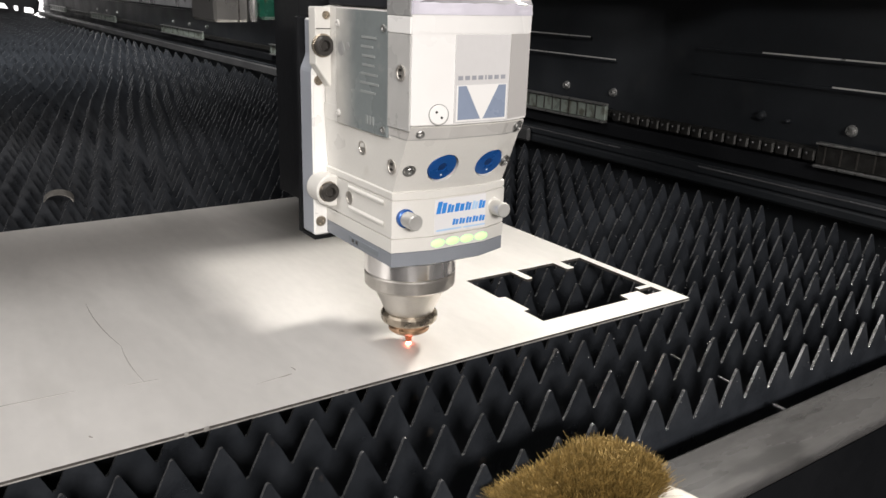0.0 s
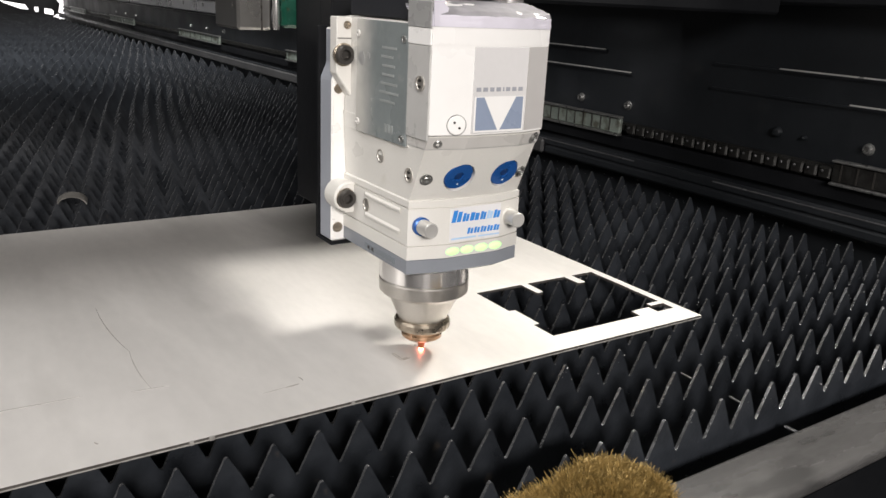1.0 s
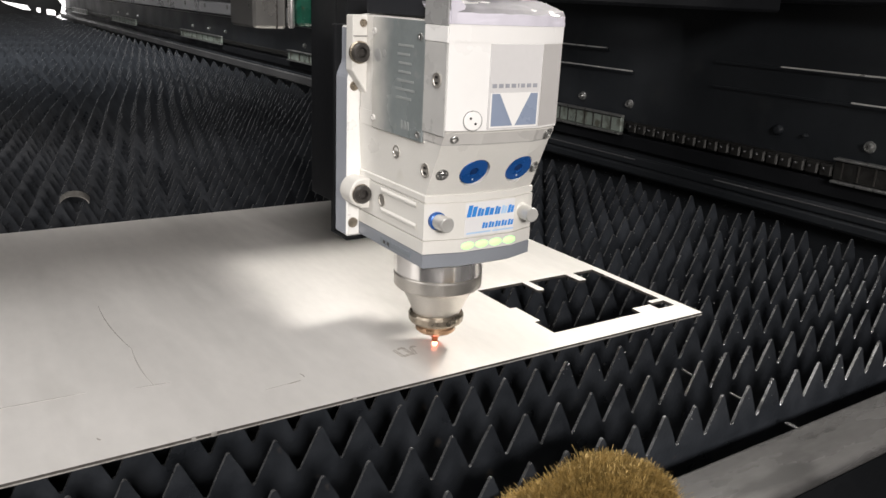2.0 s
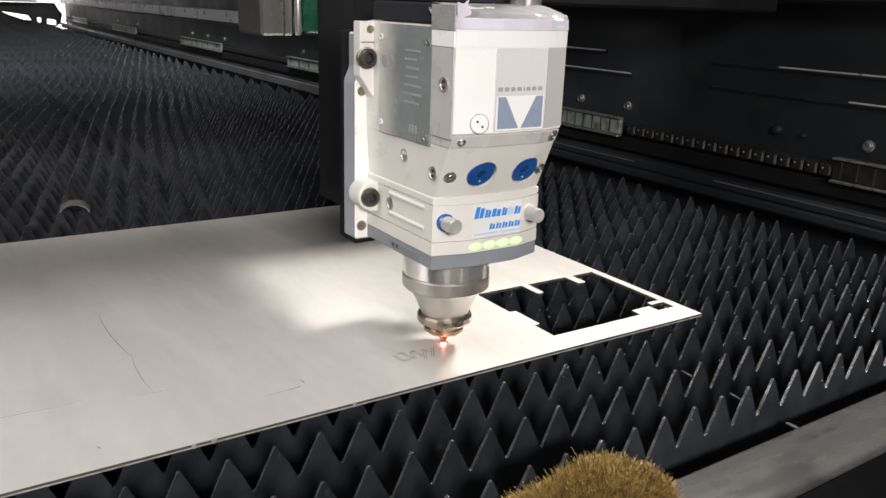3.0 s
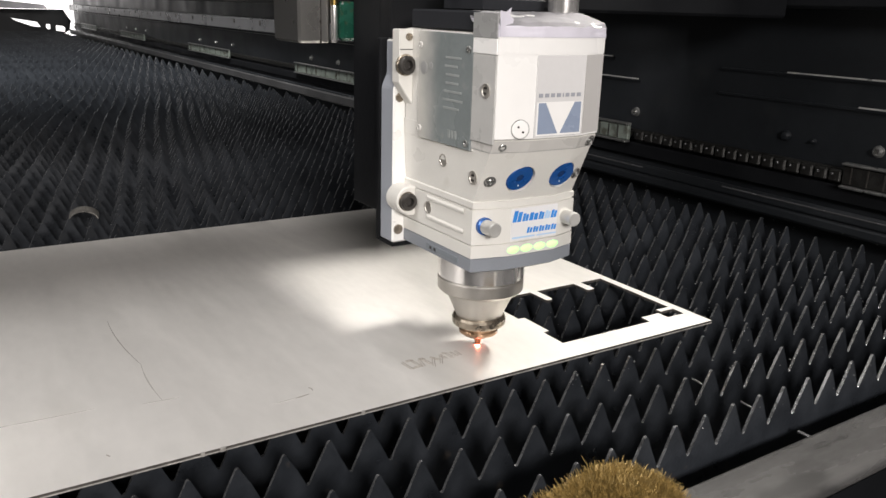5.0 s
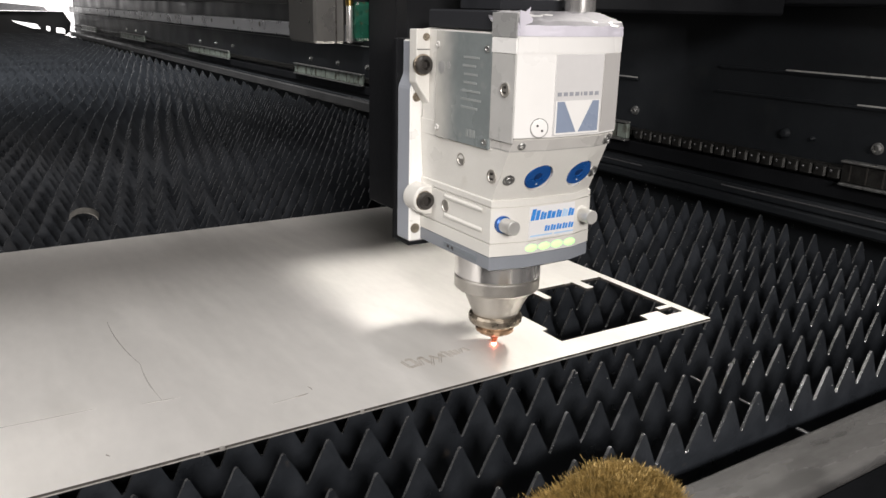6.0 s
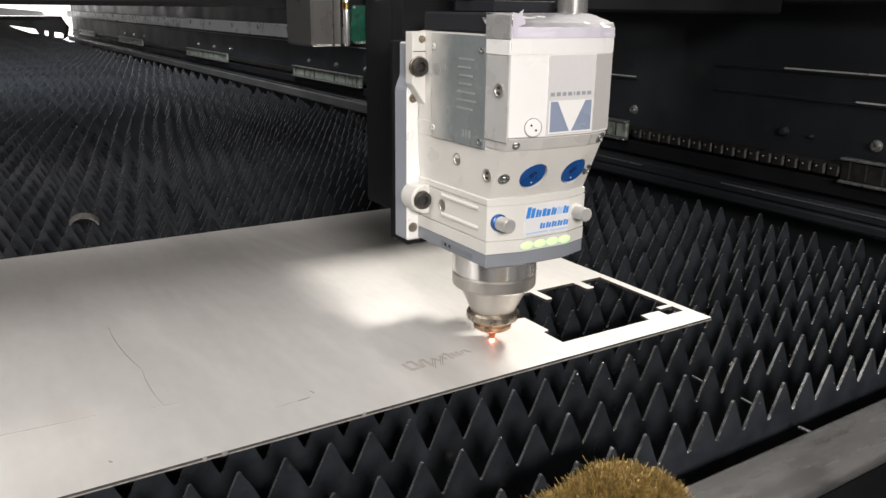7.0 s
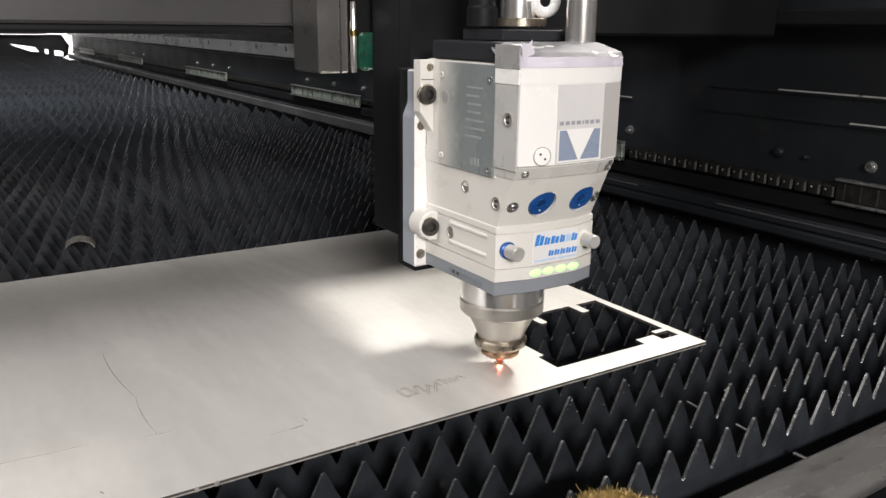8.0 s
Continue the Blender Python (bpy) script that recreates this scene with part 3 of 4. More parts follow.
    # right corner facet: its shade is mixed into a darker cover colour
    part("corner_face", loft([[(0.0193, -0.1054, 0.2240), (0.0431, -0.0981, 0.2240), (0.0431, -0.0974, 0.2240), (0.0193, -0.1047, 0.2240)],
                              [(0.0193, -0.1054, 0.2862), (0.0431, -0.0981, 0.2862), (0.0431, -0.0974, 0.2862), (0.0193, -0.1047, 0.2862)]]), COVERGREY2, h)
    part("tape_edge", loft([ring(0.2868, 1, 0.0012, 0, -0.067), ring(0.2990, 1, 0.0013, 0, -0.067)]), COVER, h, "white edge of the tape round the cover", smooth=18)
    tape = loft([ring(0.2992, 1, 0.0016, 0, -0.066), ring(0.3074, 1, 0.0016, 0, -0.066), ring(0.3106, 0.92, 0.001, 0, -0.058), ring(0.3158, 0.36, 0.001, 0.004, -0.042), ring(0.3172, 0.08, 0.001, 0.008, -0.036)])
    tape.normal_update()
    # the weaker light on the tape's top is put into a greyer colour
    for f in tape.faces:
        f.material_index = 1 if f.normal.z > 0.35 else 0
    bmesh.ops.subdivide_edges(tape, edges=tape.edges[:], cuts=5, use_grid_fill=True)
    for v in tape.verts:
        if v.co.z > 0.303:
            n = noise.noise(v.co * 75) + 0.6 * noise.noise(v.co * 160)
            v.co += Vector((0.0004, -0.0005, 0.0017)) * n
    part("cover_tape", tape, (TAPE, TAPESHADE), h, "wrinkled milky tape round the cover's top", smooth=40)
    rag = prism([(-0.0625, 0.2992), (-0.0632, 0.3180), (-0.0580, 0.3168), (-0.0535, 0.3200), (-0.0548, 0.3150), (-0.0510, 0.3118), (-0.0530, 0.304)], -0.0004, 0.0004, 0, Matrix.Translation((0, -0.0992, 0)) @ Matrix.Rotation(radians(90), 4, "X"))
    part("tape_end", rag, TAPE, h)
    part("side_tape", box(-0.0634, -0.0618, -0.0968, -0.0660, 0.2180, 0.2855, 0.0003), TAPEGREY, h, "grey tape on the cover's side")
    part("side_tape_edge", box(-0.0636, -0.0618, -0.0972, -0.0655, 0.2859, 0.2975, 0.0003), COVER, h)
    part("side_tape_top", box(-0.0638, -0.0618, -0.0970, -0.0650, 0.2978, 0.3160, 0.0003), TAPEGREY3, h)
    part("slant_tape", loft([slope(0.815, 0.0005), slope(0.985, 0.0005)]), TAPEGREY2, h, "strip of greyish tape below the cover")
    # printed emblem: two blue blocks with a V between, and bars of lettering size above
    o = Matrix.Translation((0, -0.1056, 0)) @ Matrix.Rotation(radians(90), 4, "X")
    part("emblem_ground", prism([(-0.0288, 0.2243), (0.0170, 0.2243), (0.0170, 0.2505), (-0.0288, 0.2505)], 0.0, 0.0002, 0, o), COVER, h)
    for pts in ([(-0.0275, 0.2257), (-0.0275, 0.2500), (-0.0205, 0.2500), (-0.0072, 0.2257)], [(-0.0048, 0.2257), (0.0090, 0.2500), (0.0157, 0.2500), (0.0157, 0.2257)]):
        part("emblem_block", prism(pts, 0.0002, 0.0005, 0, o), LOGOBLUE, h)
    x = -0.0278
    for w in (0.0046, 0.0046, 0.0042, 0.0046, 0.0013, 0.0042, 0.0044, 0.0046):
        part("emblem_letter_bar", box(x, x + w * 0.88, -0.1060, -0.1055, 0.2542, 0.2572), LOGOGREY, h)
        x += w + 0.0015
    # round filler cap on the cover's corner facet
    wayl = Vector((-0.0075, -0.0305, 0)).normalized()
    m = facing(-0.0420, -0.1029, 0.2300, wayl)
    cap = part("round_cap", turned([(0.0072, -0.002), (0.0072, 0.0004), (0.0067, 0.0009), (0.0, 0.0010)], 32, m), COVER, h, smooth=30)
    part("cap_ring", turned([(0.0077, -0.001), (0.0077, 0.0004), (0.0072, 0.0004), (0.0072, -0.001)], 32, m), BOLTM, h)
    for dx, dy in ((-0.002, 0.002), (0.002, -0.002)):
        part("cap_hole", turned([(0.0009, 0), (0.0009, 0.0016)], 10, m @ Matrix.Translation((dx, dy, 0))), DARKBOLT, cap)
    # blue caps sunk into the slanted face
    slant = Vector((0, -0.0550, -0.0295)).normalized()

    def on_slant(x, k, depth, y0=-0.0745, dy=-0.0295, way=slant):
        return facing(x - way.x * depth, y0 + dy * k - way.y * depth, 0.1665 + 0.0550 * k - way.z * depth, way)
    cut_out(body, [turned([(0.0134, 0.0), (0.0134, 0.03)], 40, on_slant(x, 0.345, 0.0045)) for x in (-0.0240, 0.0200)])
    for x in (-0.0240, 0.0200):
        m = on_slant(x, 0.345, 0.0028)
        cap = part("blue_cap", turned([(0.0127, -0.0018), (0.0127, 0.0006), (0.0120, 0.0014), (0.0040, 0.0014), (0.0036, 0.0006), (0.0034, -0.0015)], 40, m), BLUE, h, "blue anodised screw cap", smooth=30)
        part("cap_socket", turned([(0.0034, -0.002), (0.0034, 0.0009)], 6, m), BLUEDARK, cap)
        part("cap_dot", turned([(0.0008, 0), (0.0008, 0.0016)], 10, m @ Matrix.Translation((0.001, -0.0075, 0))), LABEL, cap)
    # sunk screws on the slanted face's corner facets
    for x, k, y0, dy, turn in ((-0.0530, 0.90, -0.0683, -0.0300, -0.22), (-0.0515, 0.34, -0.0690, -0.0300, -0.22), (0.0365, 0.90, -0.0690, -0.0300, 0.25), (0.0385, 0.34, -0.0700, -0.0300, 0.25)):
        way = Vector((turn, slant.y, slant.z)).normalized()
        m = on_slant(x, k, 0.0, y0, dy, way)
        b = socket_screw(0.0034, 0.0022, m)
        turned([(0.0052, -0.001), (0.0052, 0.0007), (0.0040, 0.0007), (0.0040, -0.001)], 20, m, b)
        part("screw", b, BOLTM, h, "bright cap screw", smooth=40)
    for y, z, r in ((-0.0855, 0.2585, 0.0056), (-0.0215, 0.1935, 0.0056), (-0.0675, 0.1868, 0.0058), (0.0015, 0.1470, 0.0056)):
        m = facing(-0.0638 if z > 0.22 else (-0.0600 if z < 0.165 else -0.0598), y, z, (-1, 0, 0))
        s = part("side_plug", turned([(r, -0.0015), (r, 0.0008), (r * 0.82, 0.0008), (r * 0.76, 0.0002), (0, 0.0002)], 24, m), SATIN, h, smooth=40)
        if y < -0.05:
            for k in (-1, 1):
                part("plug_slot", box(-0.0016, 0.0016, k * 0.0021 - 0.0009, k * 0.0021 + 0.0009, 0, 0.0009), DARKBOLT, s).matrix_local = m
    # side panel with print, its rear part under milky tape
    part("panel_seat", box(-0.0612, -0.0580, -0.0668, 0.0430, 0.2080, 0.3005, 0.0004), PAINT, h)
    p = part("side_panel", box(-0.0632, -0.0613, -0.0652, 0.0175, 0.2085, 0.2995, 0.0004), PANELM, h, "slate grey label panel with pale print, partly under milky tape")
    for i, (y0, y1) in enumerate(((-0.026, -0.049), (-0.025, -0.044), (-0.027, -0.047), (-0.027, -0.046), (-0.025, -0.051), (-0.023, -0.053), (-0.024, -0.048))):
        z = 0.2800 - i * 0.0068
        part("print_bar", box(-0.0635, -0.0631, y1, y0, z - 0.0009, z + 0.0009), TEXTGREY, p)
    for y in (-0.034, -0.039, -0.044):
        part("print_bar", box(-0.0635, -0.0631, y - 0.0016, y + 0.0016, 0.2150, 0.2215), TEXTGREY, p)
    for y, z in ((-0.0600, 0.2880), (-0.0600, 0.2140), (0.0140, 0.2880), (0.0140, 0.2170)):
        part("panel_screw", socket_screw(0.0028, 0.0014, facing(-0.0632, y, z, (-1, 0, 0))), BOLTM if y < 0 else TAPEGREY2, p, smooth=40)
    for y, z, r in ((0.0085, 0.2690, 0.0055), (-0.003, 0.2715, 0.0030)):
        part("taped_screw", turned([(r, -0.001), (r, 0.0002), (0, 0.0003)], 20, facing(-0.0632, y, z, (-1, 0, 0))), TAPEGREY3, p)
    part("body_core", box(-0.0580, 0.0415, -0.080, 0.0448, 0.2216, 0.3010, 0.001), PAINT, h)
    # label with blue print: slanting bars for the mark, smaller ones below
    front = -0.0761
    lab = part("front_label", box(-0.0255, 0.0245, front - 0.0005, front + 0.0005, 0.1305, 0.1588, 0.0002), LABEL, h, "white label with blue print")
    lean = Matrix.Translation((0, front - 0.0005, 0)) @ Matrix.Rotation(radians(90), 4, "X")

    def stroke(x, z, w, hi, m):
        part("print_bar", prism([(x, z), (x + w, z), (x + w + hi * 0.22, z + hi), (x + hi * 0.22, z + hi)], 0.0, 0.0003, 0, lean), m, lab)
    x = -0.0243
    for i, (w, hi) in enumerate(((0.0092, 0.0098), (0.0060, 0.0068), (0.0090, 0.0068), (0.0054, 0.0068), (0.0056, 0.0068), (0.0062, 0.0068))):
        m = PRINTPALE if i == 4 else PRINTBLUE
        stroke(x, 0.1470, w * 0.44, hi, m)
        stroke(x + w * 0.54, 0.1470, w * 0.42, hi * 0.86, m)
        x += w + 0.0012
    for i in range(5):
        x = -0.0085 + i * 0.0066
        stroke(x, 0.1362, 0.0022, 0.0050, PRINTBLUE)
        stroke(x + 0.0030, 0.1362, 0.0022, 0.0044, PRINTBLUE)
    stroke(-0.0238, 0.1325, 0.0240, 0.0013, PRINTPALE)
    stroke(0.0025, 0.1325, 0.0215, 0.0011, PRINTPALE)
    # thumb knobs
    for x, y, way in ((-0.0495, -0.0712, (-0.06, -1, 0.03)), (0.0350, -0.0722, (-0.10, -1, 0.03))):
        m = facing(x, y, 0.1458, way)
        k = part("thumb_knob", turned([(0.0056, 0.003), (0.0062, 0.0037), (0.0062, 0.0172), (0.0055, 0.0180), (0.0, 0.0180)], 28, m), KNOB, h, "turned steel thumb knob", smooth=40)
        part("knob_collar", turned([(0.0074, -0.001), (0.0074, 0.0026), (0.0062, 0.0034)], 28, m), BLUE if x < 0 else PAINT, k, "blue collar" if x < 0 else "white collar", smooth=40)
    # status lights behind the strip's milky window
    for i in range(4):
        x = -0.0215 + i * 0.0142
        s = turned([(0.0002, -0.0010), (0.0022, -0.0007), (0.0031, 0.0), (0.0022, 0.0007), (0.0002, 0.0010)], 20, Matrix.Translation((x, front - 0.0002, 0.1228)) @ Matrix.Rotation(radians(90), 4, "X") @ Matrix.Diagonal((2.1, 1.05, 1, 1)))
        part("status_led", s, LED, h, "glowing green status light", smooth=60)
    # barrel, cone, rings and nozzle
    part("barrel", turned([(0.040, 0.0755), (0.0412, 0.0765), (0.0412, 0.105)], 72), CHROME, h, "turned steel barrel", smooth=30)
    part("barrel_lip", turned([(0.034, 0.0605), (0.0385, 0.0610), (0.0410, 0.0635), (0.0412, 0.0742), (0.0405, 0.0753)], 72), SATIN, h, smooth=30)
    part("cone", turned([(0.0222, 0.034), (0.0232, 0.037), (0.0285, 0.049), (0.0332, 0.0590), (0.0345, 0.0612)], 72), SATIN, h, "satin steel nozzle cone", smooth=30)
    part("lock_ring", turned([(0.0225, 0.0245), (0.0252, 0.0258), (0.0262, 0.0278), (0.0262, 0.0325), (0.0248, 0.0347), (0.0222, 0.0352)], 24), BRONZE, h, "heat-tinted lock ring").rotation_euler = (0, 0, radians(12))
    part("nozzle_seat", turned([(0.0120, 0.0140), (0.0165, 0.0148), (0.0190, 0.0168), (0.0190, 0.0198), (0.0178, 0.0215), (0.0182, 0.0235), (0.0182, 0.0260)], 48), COPPERDULL, h, "heat-tinted nozzle seat", smooth=30)
    part("nozzle", turned([(0.0012, 0.0028), (0.0026, 0.0028), (0.0036, 0.0075), (0.0062, 0.0105), (0.0070, 0.0142)], 32), COPPER, h, "small copper nozzle", smooth=30)
    s = turned([(0.0001, 0.0002), (0.0020, 0.0005), (0.0024, 0.0011), (0.0012, 0.0021), (0.0008, 0.0030)], 16)
    part("laser_spark", s, SPARK, h, "glowing orange cutting spark", smooth=60)
    # mounting plate behind the body
    prof = [(-0.0722, 0.1035), (-0.0722, 0.2480), (-0.0670, 0.2600), (-0.0670, 0.2900), (0.0655, 0.2900), (0.0655, 0.2600), (0.0720, 0.2480), (0.0720, 0.1035)]
    pb = prism(prof, -0.070, -0.0455, 0.0015, Matrix.Rotation(radians(90), 4, "X"))
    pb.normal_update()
    # the plate's side faces take a darker copy of its colour as shade
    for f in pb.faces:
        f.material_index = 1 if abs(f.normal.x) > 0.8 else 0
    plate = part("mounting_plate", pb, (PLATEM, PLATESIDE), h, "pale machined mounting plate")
    part("plate_foot", box(-0.0730, 0.0725, 0.0445, 0.0775, 0.1000, 0.1033, 0.0005), BLACK, plate)
    part("plate_backing", box(-0.0732, 0.0725, 0.0705, 0.0775, 0.1005, 0.2910, 0.001), BLACK, plate)
    for sx in (-1, 1):
        k = -0.0010 if sx < 0 else 0.0
        ear = prism([(sx * 0.0495, 0.2300), (sx * 0.0575, 0.2300), (sx * 0.0735 + k, 0.2540), (sx * 0.0735 + k, 0.3000), (sx * 0.0495, 0.3000)], -0.0450, -0.0320, 0.0008, Matrix.Rotation(radians(90), 4, "X"))
        part("ear", ear, PAINT, plate)
        part("ear_seam", box(min(sx * 0.0740, sx * 0.056), max(sx * 0.0740, sx * 0.056), 0.0312, 0.0322, 0.2826, 0.2832), DARKBOLT, plate)
        b = turned([(0.0132, 0.0), (0.0132, 0.0195), (0.0120, 0.0208), (0.0090, 0.0208)], 36, facing(sx * 0.0655, 0.046, 0.1485, (0, -1, 0)))
        box(min(sx * 0.0685, sx * 0.0580), max(sx * 0.0685, sx * 0.0580), 0.0256, 0.0450, 0.1345, 0.1610, 0.0008, b)
        part("boss", b, PAINT, plate, smooth=30)
        for z, y in ((0.2695, 0.0330), (0.1480, 0.0265)):
            part("cap_screw", socket_screw(0.0082, 0.0065, facing(sx * 0.0680, y, z, (0, -1, 0))), DARKBOLT, plate, "black cap screw", smooth=40)
            part("screw_washer", turned([(0.0096, 0.0), (0.0096, 0.0012), (0.0084, 0.0014)], 28, facing(sx * 0.0680, y, z, (0, -1, 0))), BRONZE, plate, smooth=40)
        for z, r in ((0.1165, 0.0048), (0.2400, 0.0042), (0.2935, 0.0034)):
            y = 0.0318 if z > 0.28 else 0.0452
            part("screw_hole", turned([(r, 0), (r, 0.0006), (r * 0.6, 0.0006), (r * 0.5, 0.0001)], 18, facing(sx * (0.0650 if z > 0.28 else 0.0662), y, z, (0, -1, 0))), BRONZE, plate, smooth=40)
    # slide column and what stands on the head
    part("slide_column", box(-0.058, 0.060, 0.0780, 0.1000, 0.1110, 1.0, 0.001), BLACK, h, "black slide column")
    part("column_web", box(-0.058, 0.000, 0.1003, 0.1560, 0.1210, 1.0, 0.0005), BLACK, h)
    # unseen block in the carriage's place, shaped to bound the light on the sheet
    part("carriage_shade_block", prism([(0.000, 0.1563), (0.0585, 0.1563), (0.0585, 0.3115), (0.050, 0.3115), (0.012, 0.262)], 0.19, 1.0, 0.002), BLACK, h)
    part("top_block", box(-0.0600, 0.038, -0.0640, 0.037, 0.3015, 0.3172, 0.0015), TOPGREY, h, "dark grey top block", smooth=30)
    part("top_step", box(-0.034, 0.032, -0.034, 0.026, 0.3180, 0.3270, 0.0005), TOPGREY, h, smooth=30)
    part("fibre_collar", turned([(0.024, 0.3295), (0.025, 0.3300), (0.025, 0.3365), (0.024, 0.3370)], 40, Matrix.Translation((0.012, 0.004, 0))), BRONZE, h, smooth=30)
    part("fibre_plug", turned([(0.016, 0.3372), (0.016, 0.352), (0.014, 0.354), (0.014, 0.40), (0.012, 0.52)], 40, Matrix.Translation((0.010, 0.004, 0))), CHROME, h, "steel fibre plug", smooth=30)
    part("gas_fitting", turned([(0.0115, 0.3110), (0.0128, 0.3125), (0.0128, 0.352), (0.0110, 0.354), (0.0110, 0.48)], 36, Matrix.Translation((0.031, -0.058, 0))), CHROME, h, "chrome gas fitting", smooth=30)
    part("black_hose", turned([(0.0135, 0.3295), (0.0135, 0.345), (0.0120, 0.347), (0.0120, 0.50)], 32, Matrix.Translation((-0.026, 0.008, 0))), BLACK, h, smooth=30)
    b = bmesh.new()
    for i in range(14):
        a = math.pi * i / 13
        bmesh.ops.create_uvsphere(b, u_segments=12, v_segments=8, radius=0.0048, matrix=Matrix.Translation((0.030 + 0.012 * math.cos(a), -0.010, 0.352 - 0.010 * math.sin(a))))
    part("air_hose", b, HOSE, h, "milky bent air hose", smooth=60)
    part("bracket", prism([(-0.110, 0.172), (-0.076, 0.172), (-0.072, 0.20), (-0.072, 0.24), (-0.110, 0.24)], 0.281, 0.56, 0.0025), BRACKETM, h, "bare steel sensor bracket")
    part("bracket_seam", box(-0.0875, -0.0862, 0.1706, 0.1725, 0.281, 0.56), DARKBOLT, h)
    part("bracket_arm", box(-0.072, -0.001, 0.1705, 0.235, 0.300, 0.60, 0.003), BLACK, h)
    part("sensor_pin", turned([(0.0030, 0.282), (0.0034, 0.284), (0.0034, 0.332), (0.0028, 0.334), (0.0028, 0.352)], 20, Matrix.Translation((-0.0735, 0.168, 0))), CHROME, h, smooth=30)
    part("brass_collar", turned([(0.0036, 0.3180), (0.0040, 0.3185), (0.0040, 0.3245), (0.0036, 0.3250)], 20, Matrix.Translation((-0.0735, 0.168, 0))), BRASSFIT, h, "small brass collar", smooth=30)
    part("green_connector", box(-0.070, -0.046, 0.1585, 0.1702, 0.284, 0.322, 0.003), GREENFIT, h, "green plastic connector")
    return h


HEAD = head()


def gantry():
    g = empty("gantry_beam", (-0.3, 0.42, 1.25))
    tagged(g, "dark gantry beam across the cutting table", "gantry beam")
    part("beam_body", box(-1.9, 0.80, -0.10, 0.18, -0.0318, 0.40, 0.004), BLACK, g)
    part("beam_face", box(-1.9, 0.03, -0.108, -0.1005, -0.0225, 0.39, 0.003), GANTRYM, g, "grey cable tray face")


gantry()


# ---- small things ----
def scrap():
    b = bmesh.new()
    rows = []
    for i in range(13):
        a = math.pi * (0.05 + 0.9 * i / 12)
        x, z = 0.0215 * math.cos(a), 0.0155 * math.sin(a)
        rows.append([b.verts.new((x * s, y, z * s)) for y, s in ((-0.011, 1.0), (0.011, 1.0), (0.011, 0.93), (-0.011, 0.93))])
    for r0, r1 in zip(rows, rows[1:]):
        for i in range(4):
            b.faces.new((r0[i], r0[(i + 1) % 4], r1[(i + 1) % 4], r1[i]))
    b.faces.new(rows[0]), b.faces.new(rows[-1][::-1])
    bmesh.ops.recalc_face_normals(b, faces=b.faces[:])
    ob = part("metal_offcut", b, SATIN, smooth=40)
    ob.location, ob.rotation_euler = (-0.515, 0.771, SHEET - 0.007), (radians(8), 0, radians(-12))
    tagged(ob, "curled bright strip of scrap metal on the slats", "metal scrap")


def brush():
    g = empty("wire_brush", (-0.330, -0.190, 0.862))
    tagged(g, "brass wire scrubbing brush lying on the table frame", "wire brush")
    part("brush_back", box(-0.062, 0.048, -0.028, 0.028, -0.0015, 0.010, 0.004, segs=2), HANDLE, g, "pale wooden back")
    part("brush_handle", turned([(0.009, 0.0), (0.010, 0.01), (0.008, 0.12), (0.009, 0.16)], 20, facing(0.052, -0.024, 0.0095, (0.22, -1, 0.0))), HANDLE, g, smooth=40)
    rng = random.Random(11)
    verts, faces = [], []
    for i in range(60000):
        x, y = rng.uniform(-0.056, 0.048), rng.uniform(-0.028, 0.028)
        if x > 0.026 and ((x - 0.026) / 0.022) ** 2 + (y / 0.028) ** 2 > 1:
            continue
        z0 = 0.009
        stray = 0.0030 if rng.random() < 0.93 else 0.0070
        lean = Vector((x * 0.16 + rng.gauss(0, stray), y * 0.26 + rng.gauss(0, stray)))
        top = 0.0335 + 0.0040 * noise.noise(Vector((x * 34, y * 34, 0.7))) + 0.0022 * noise.noise(Vector((x * 130, y * 130, 2))) + rng.gauss(0, 0.0010) - 0.0095 * min(1, max(0, (0.012 - x) / 0.032))
        mid = (x + lean.x * 0.4, y + lean.y * 0.4, z0 + (top - z0) * 0.55)
        tip = (x + lean.x + rng.gauss(0, 0.0011), y + lean.y + rng.gauss(0, 0.0011), top)
        a = rng.uniform(0, math.pi)
        w = 0.00016
        dx, dy = w * math.cos(a), w * math.sin(a)
        k = len(verts)
        verts += [(x - dx, y - dy, z0), (x + dx, y + dy, z0), (mid[0] - dx, mid[1] - dy, mid[2]), (mid[0] + dx, mid[1] + dy, mid[2]), (tip[0] - dx, tip[1] - dy, tip[2]), (tip[0] + dx, tip[1] + dy, tip[2])]
        faces += [(k, k + 1, k + 3, k + 2), (k + 2, k + 3, k + 5, k + 4)]
    me = bpy.data.meshes.new("bristles")
    me.from_pydata(verts, [], faces)
    me.materials.append(BRASS)
    ob = new("bristles", me)
    ob.parent = g
    tagged(ob, "dense dusty brass bristles", kind="stuff")


def slivers():
    for x, y0, y1, z in ((-0.108, -0.0815, -0.068, 0.884), (-0.106, -0.1375, -0.123, 0.884)):
        b = prism([(0, y0), (0.0012, y0), (0.0022, y1), (0.0012, y1)], -0.0008, 0.0008, 0.0002)
        ob = part("metal_sliver", b, BOLTM)
        ob.location = (x, 0, z)
        tagged(ob, "thin bright metal sliver stuck to a slat tooth", "metal sliver", "slivers on the slats")


scrap()
brush()
slivers()


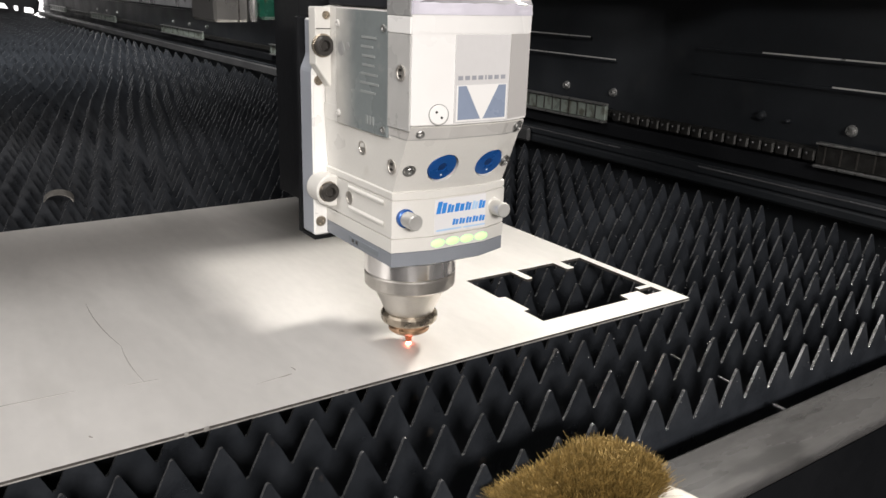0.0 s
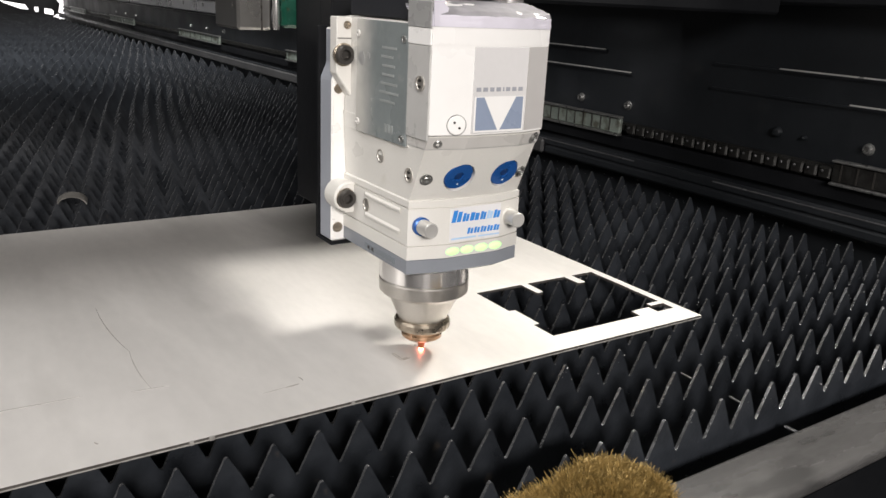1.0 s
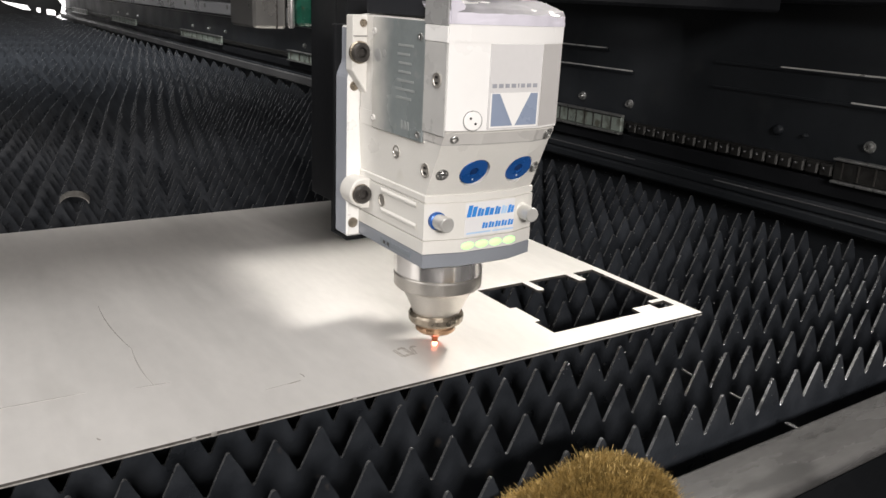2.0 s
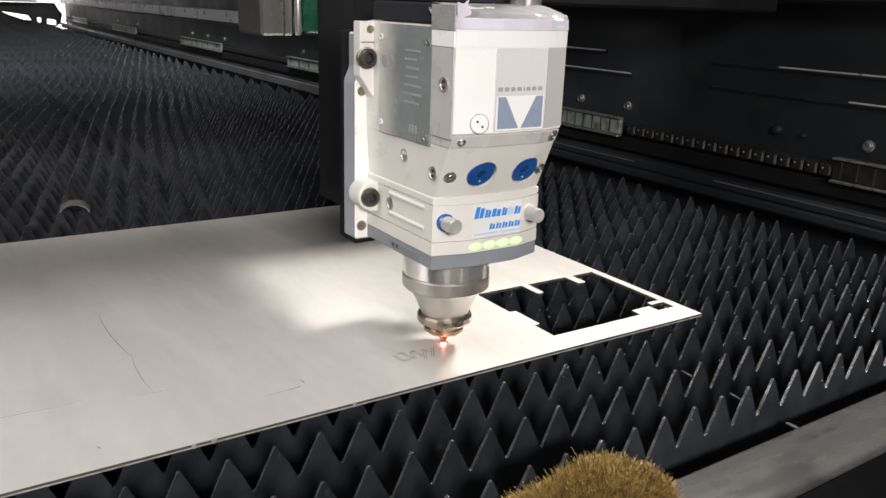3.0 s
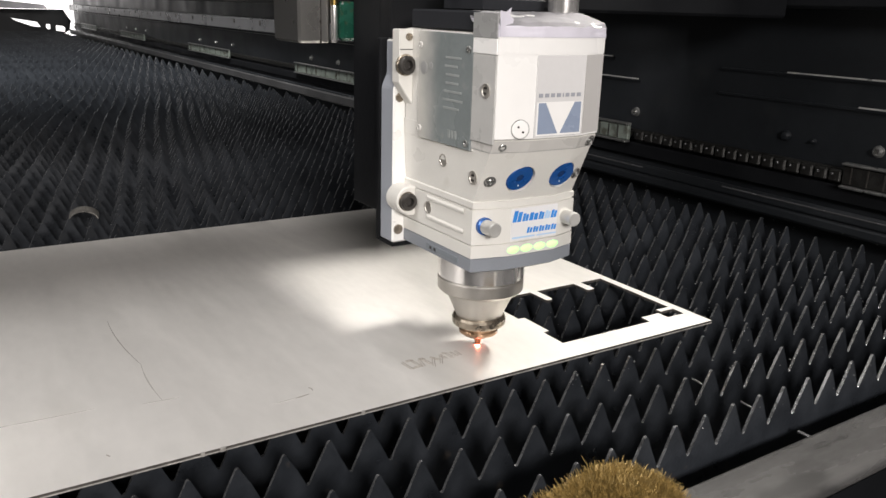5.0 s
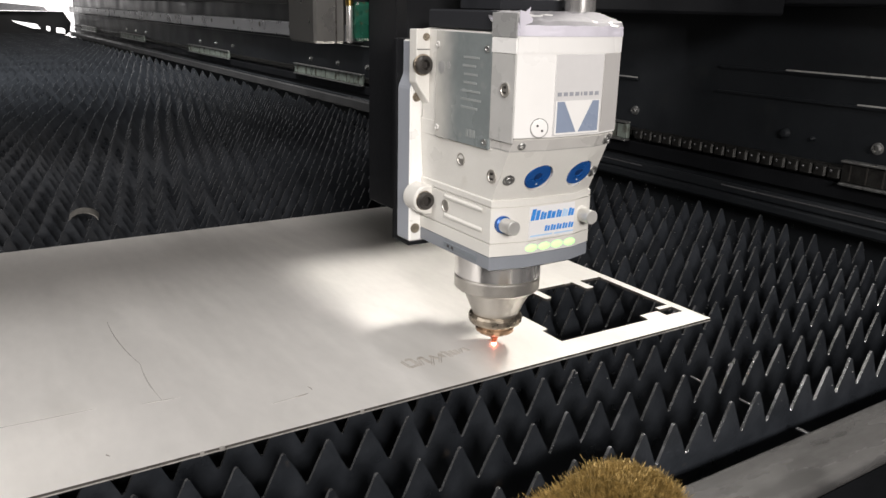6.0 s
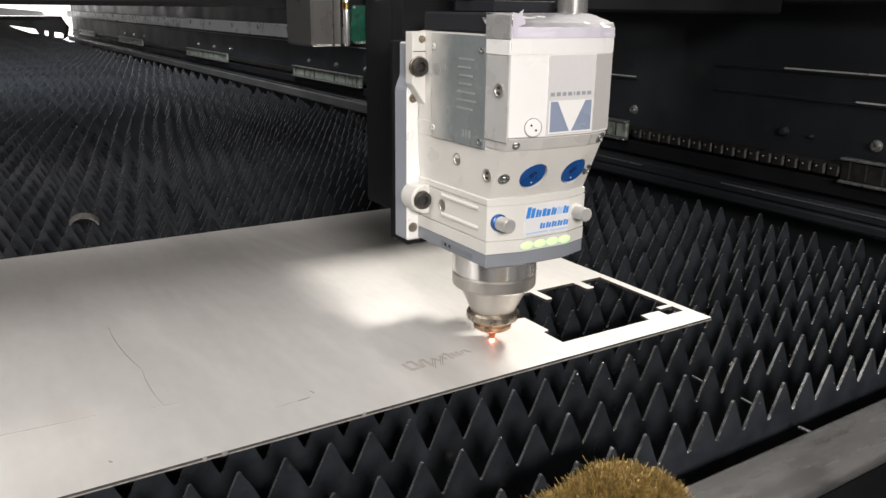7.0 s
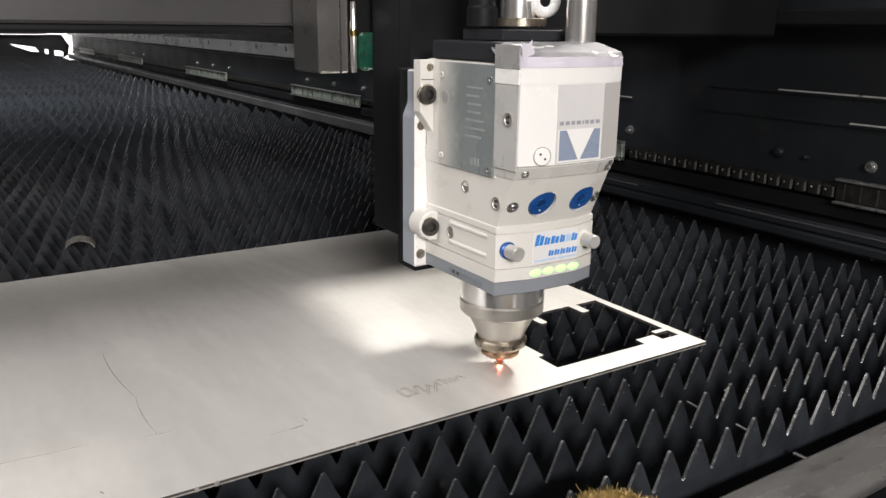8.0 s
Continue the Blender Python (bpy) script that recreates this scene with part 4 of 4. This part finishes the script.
# ---- what moves ----
HEAD_ROWS = [  # seconds, then the nozzle's way from its place at 3.5 s
    (0, -0.0476, -0.012, 0), (0.1, -0.0466, -0.0056, 0), (0.2, -0.0595, -0.0145, 0), (0.3, -0.0633, -0.0235, 0), (0.4, -0.065, -0.0159, 0),
    (0.5, -0.0634, -0.0116, 0.014), (0.6, -0.0555, -0.0119, 0.013), (0.7, -0.0404, -0.0219, 0), (0.8, -0.043, -0.0237, 0), (0.9, -0.0432, -0.0246, 0),
    (1, -0.0376, -0.0026, 0), (1.1, -0.0376, -0.0074, 0), (1.2, -0.0366, -0.0163, 0), (1.3, -0.0312, -0.0068, 0), (1.4, -0.0251, -0.0043, 0),
    (1.5, -0.0296, -0.0149, 0), (1.6, -0.0433, -0.0298, 0), (1.7, -0.0399, -0.0189, 0.007), (1.8, -0.026, -0.004, 0.006), (1.9, -0.024, 0.004, 0),
    (2.1, -0.022, -0.008, 0), (2.3, -0.021, 0.004, 0), (2.5, -0.0205, -0.006, 0), (2.7, -0.0185, -0.002, 0), (2.8, -0.0196, 0.0017, 0),
    (2.9, -0.0191, -0.0024, 0), (3, -0.0106, 0.0014, 0), (3.1, -0.0043, 0.0008, 0), (3.2, 0.0029, -0.0003, 0), (3.3, 0.0033, -0.0051, 0),
    (3.4, -0.0004, -0.0099, 0), (3.5, -0.0016, -0.004, 0), (3.6, 0.0031, 0.0055, 0.006), (3.7, 0.0057, 0.0099, 0.007), (3.8, 0.019, -0.0004, 0),
    (3.9, 0.0168, -0.0033, 0), (4, 0.0143, -0.0035, 0), (4.1, 0.0052, -0.0026, 0), (4.2, 0.0058, 0.0003, 0), (4.3, 0.016, 0.0031, 0),
    (4.4, 0.0196, -0.0005, 0), (4.5, 0.0135, -0.0013, 0), (4.6, 0.0105, 0.0006, 0), (4.7, 0.0123, -0.0075, 0), (4.9, 0.02, -0.004, 0),
    (5.1, 0.017, 0.003, 0), (5.3, 0.0225, -0.004, 0), (5.5, 0.024, 0.004, 0), (5.65, 0.029, -0.002, 0), (5.8, 0.0328, -0.0034, 0),
    (5.9, 0.0324, -0.0054, 0), (6, 0.0348, -0.0065, 0), (6.1, 0.0233, -0.0041, 0), (6.2, 0.0286, 0.006, 0.007), (6.3, 0.0313, 0.0057, 0.007),
    (6.4, 0.025, -0.0016, 0), (6.5, 0.0304, -0.001, 0), (6.6, 0.0275, 0.0025, 0), (6.7, 0.033, 0.0079, 0.011), (6.8, 0.0277, 0.0049, 0.01),
    (6.9, 0.0275, 0.0056, 0), (7, 0.0395, 0.0057, 0), (7.1, 0.0393, 0.009, 0), (7.2, 0.0321, 0.0085, 0), (7.3, 0.0259, 0.0049, 0),
    (7.4, 0.0252, -0.0019, 0), (7.5, 0.0229, 0, 0), (7.6, 0.03, 0.0049, 0.003), (7.7, 0.0285, 0.0063, 0.012), (7.8, 0.0432, -0.005, 0.012),
    (7.9, 0.0519, -0.0059, 0), (8, 0.0498, -0.0026, 0)]

# strokes burnt into the sheet: when, where, how long, which way
STROKES = [(0.3, -0.349, 0.058, 0.018, 95), (0.9, -0.345, 0.050, 0.008, 10), (1.0, -0.343, 0.066, 0.008, 5), (1.2, -0.339, 0.058, 0.018, 97), (1.5, -0.334, 0.057, 0.015, 80),
           (1.8, -0.331, 0.064, 0.007, 0), (2.0, -0.328, 0.058, 0.017, 100), (2.3, -0.323, 0.053, 0.020, 62), (2.6, -0.318, 0.060, 0.012, 118), (2.9, -0.314, 0.054, 0.019, 60),
           (3.3, -0.309, 0.060, 0.012, 95), (3.6, -0.305, 0.065, 0.006, 8), (3.8, -0.302, 0.059, 0.013, 92), (4.1, -0.297, 0.060, 0.012, 96), (4.6, -0.292, 0.060, 0.011, 90),
           (5.2, -0.287, 0.060, 0.010, 70), (5.8, -0.281, 0.061, 0.010, 110)]


def engraving():
    made = []
    for t, x, y, length, turn in STROKES:
        b = box(-length / 2, length / 2, -0.0003, 0.0003, -0.0009, 0.0003)
        box(-length / 2 + 0.001, length / 2 - 0.001, 0.0019, 0.0024, -0.0009, 0.0003, 0, b)
        ob = part("engraved_stroke", b, ENGRAVE)
        tagged(ob, "thin brown line burnt into the metal sheet", "engraved line", "engraved lines")
        made.append((ob, t, x, y, turn))
    return made


STROKE_OBS = engraving()


def motions():
    walk(HEAD, [(t, pose(-0.285 + x, 0.064 + y, SHEET + z)) for t, x, y, z in HEAD_ROWS])
    for ob, t, x, y, turn in STROKE_OBS:
        low, up = pose(x, y, SHEET - 0.0012, 0, 0, turn), pose(x, y, SHEET, 0, 0, turn)
        walk(ob, [(0.0, low), (t, low), (t + 0.1, up), (8.0, up)])


motions()
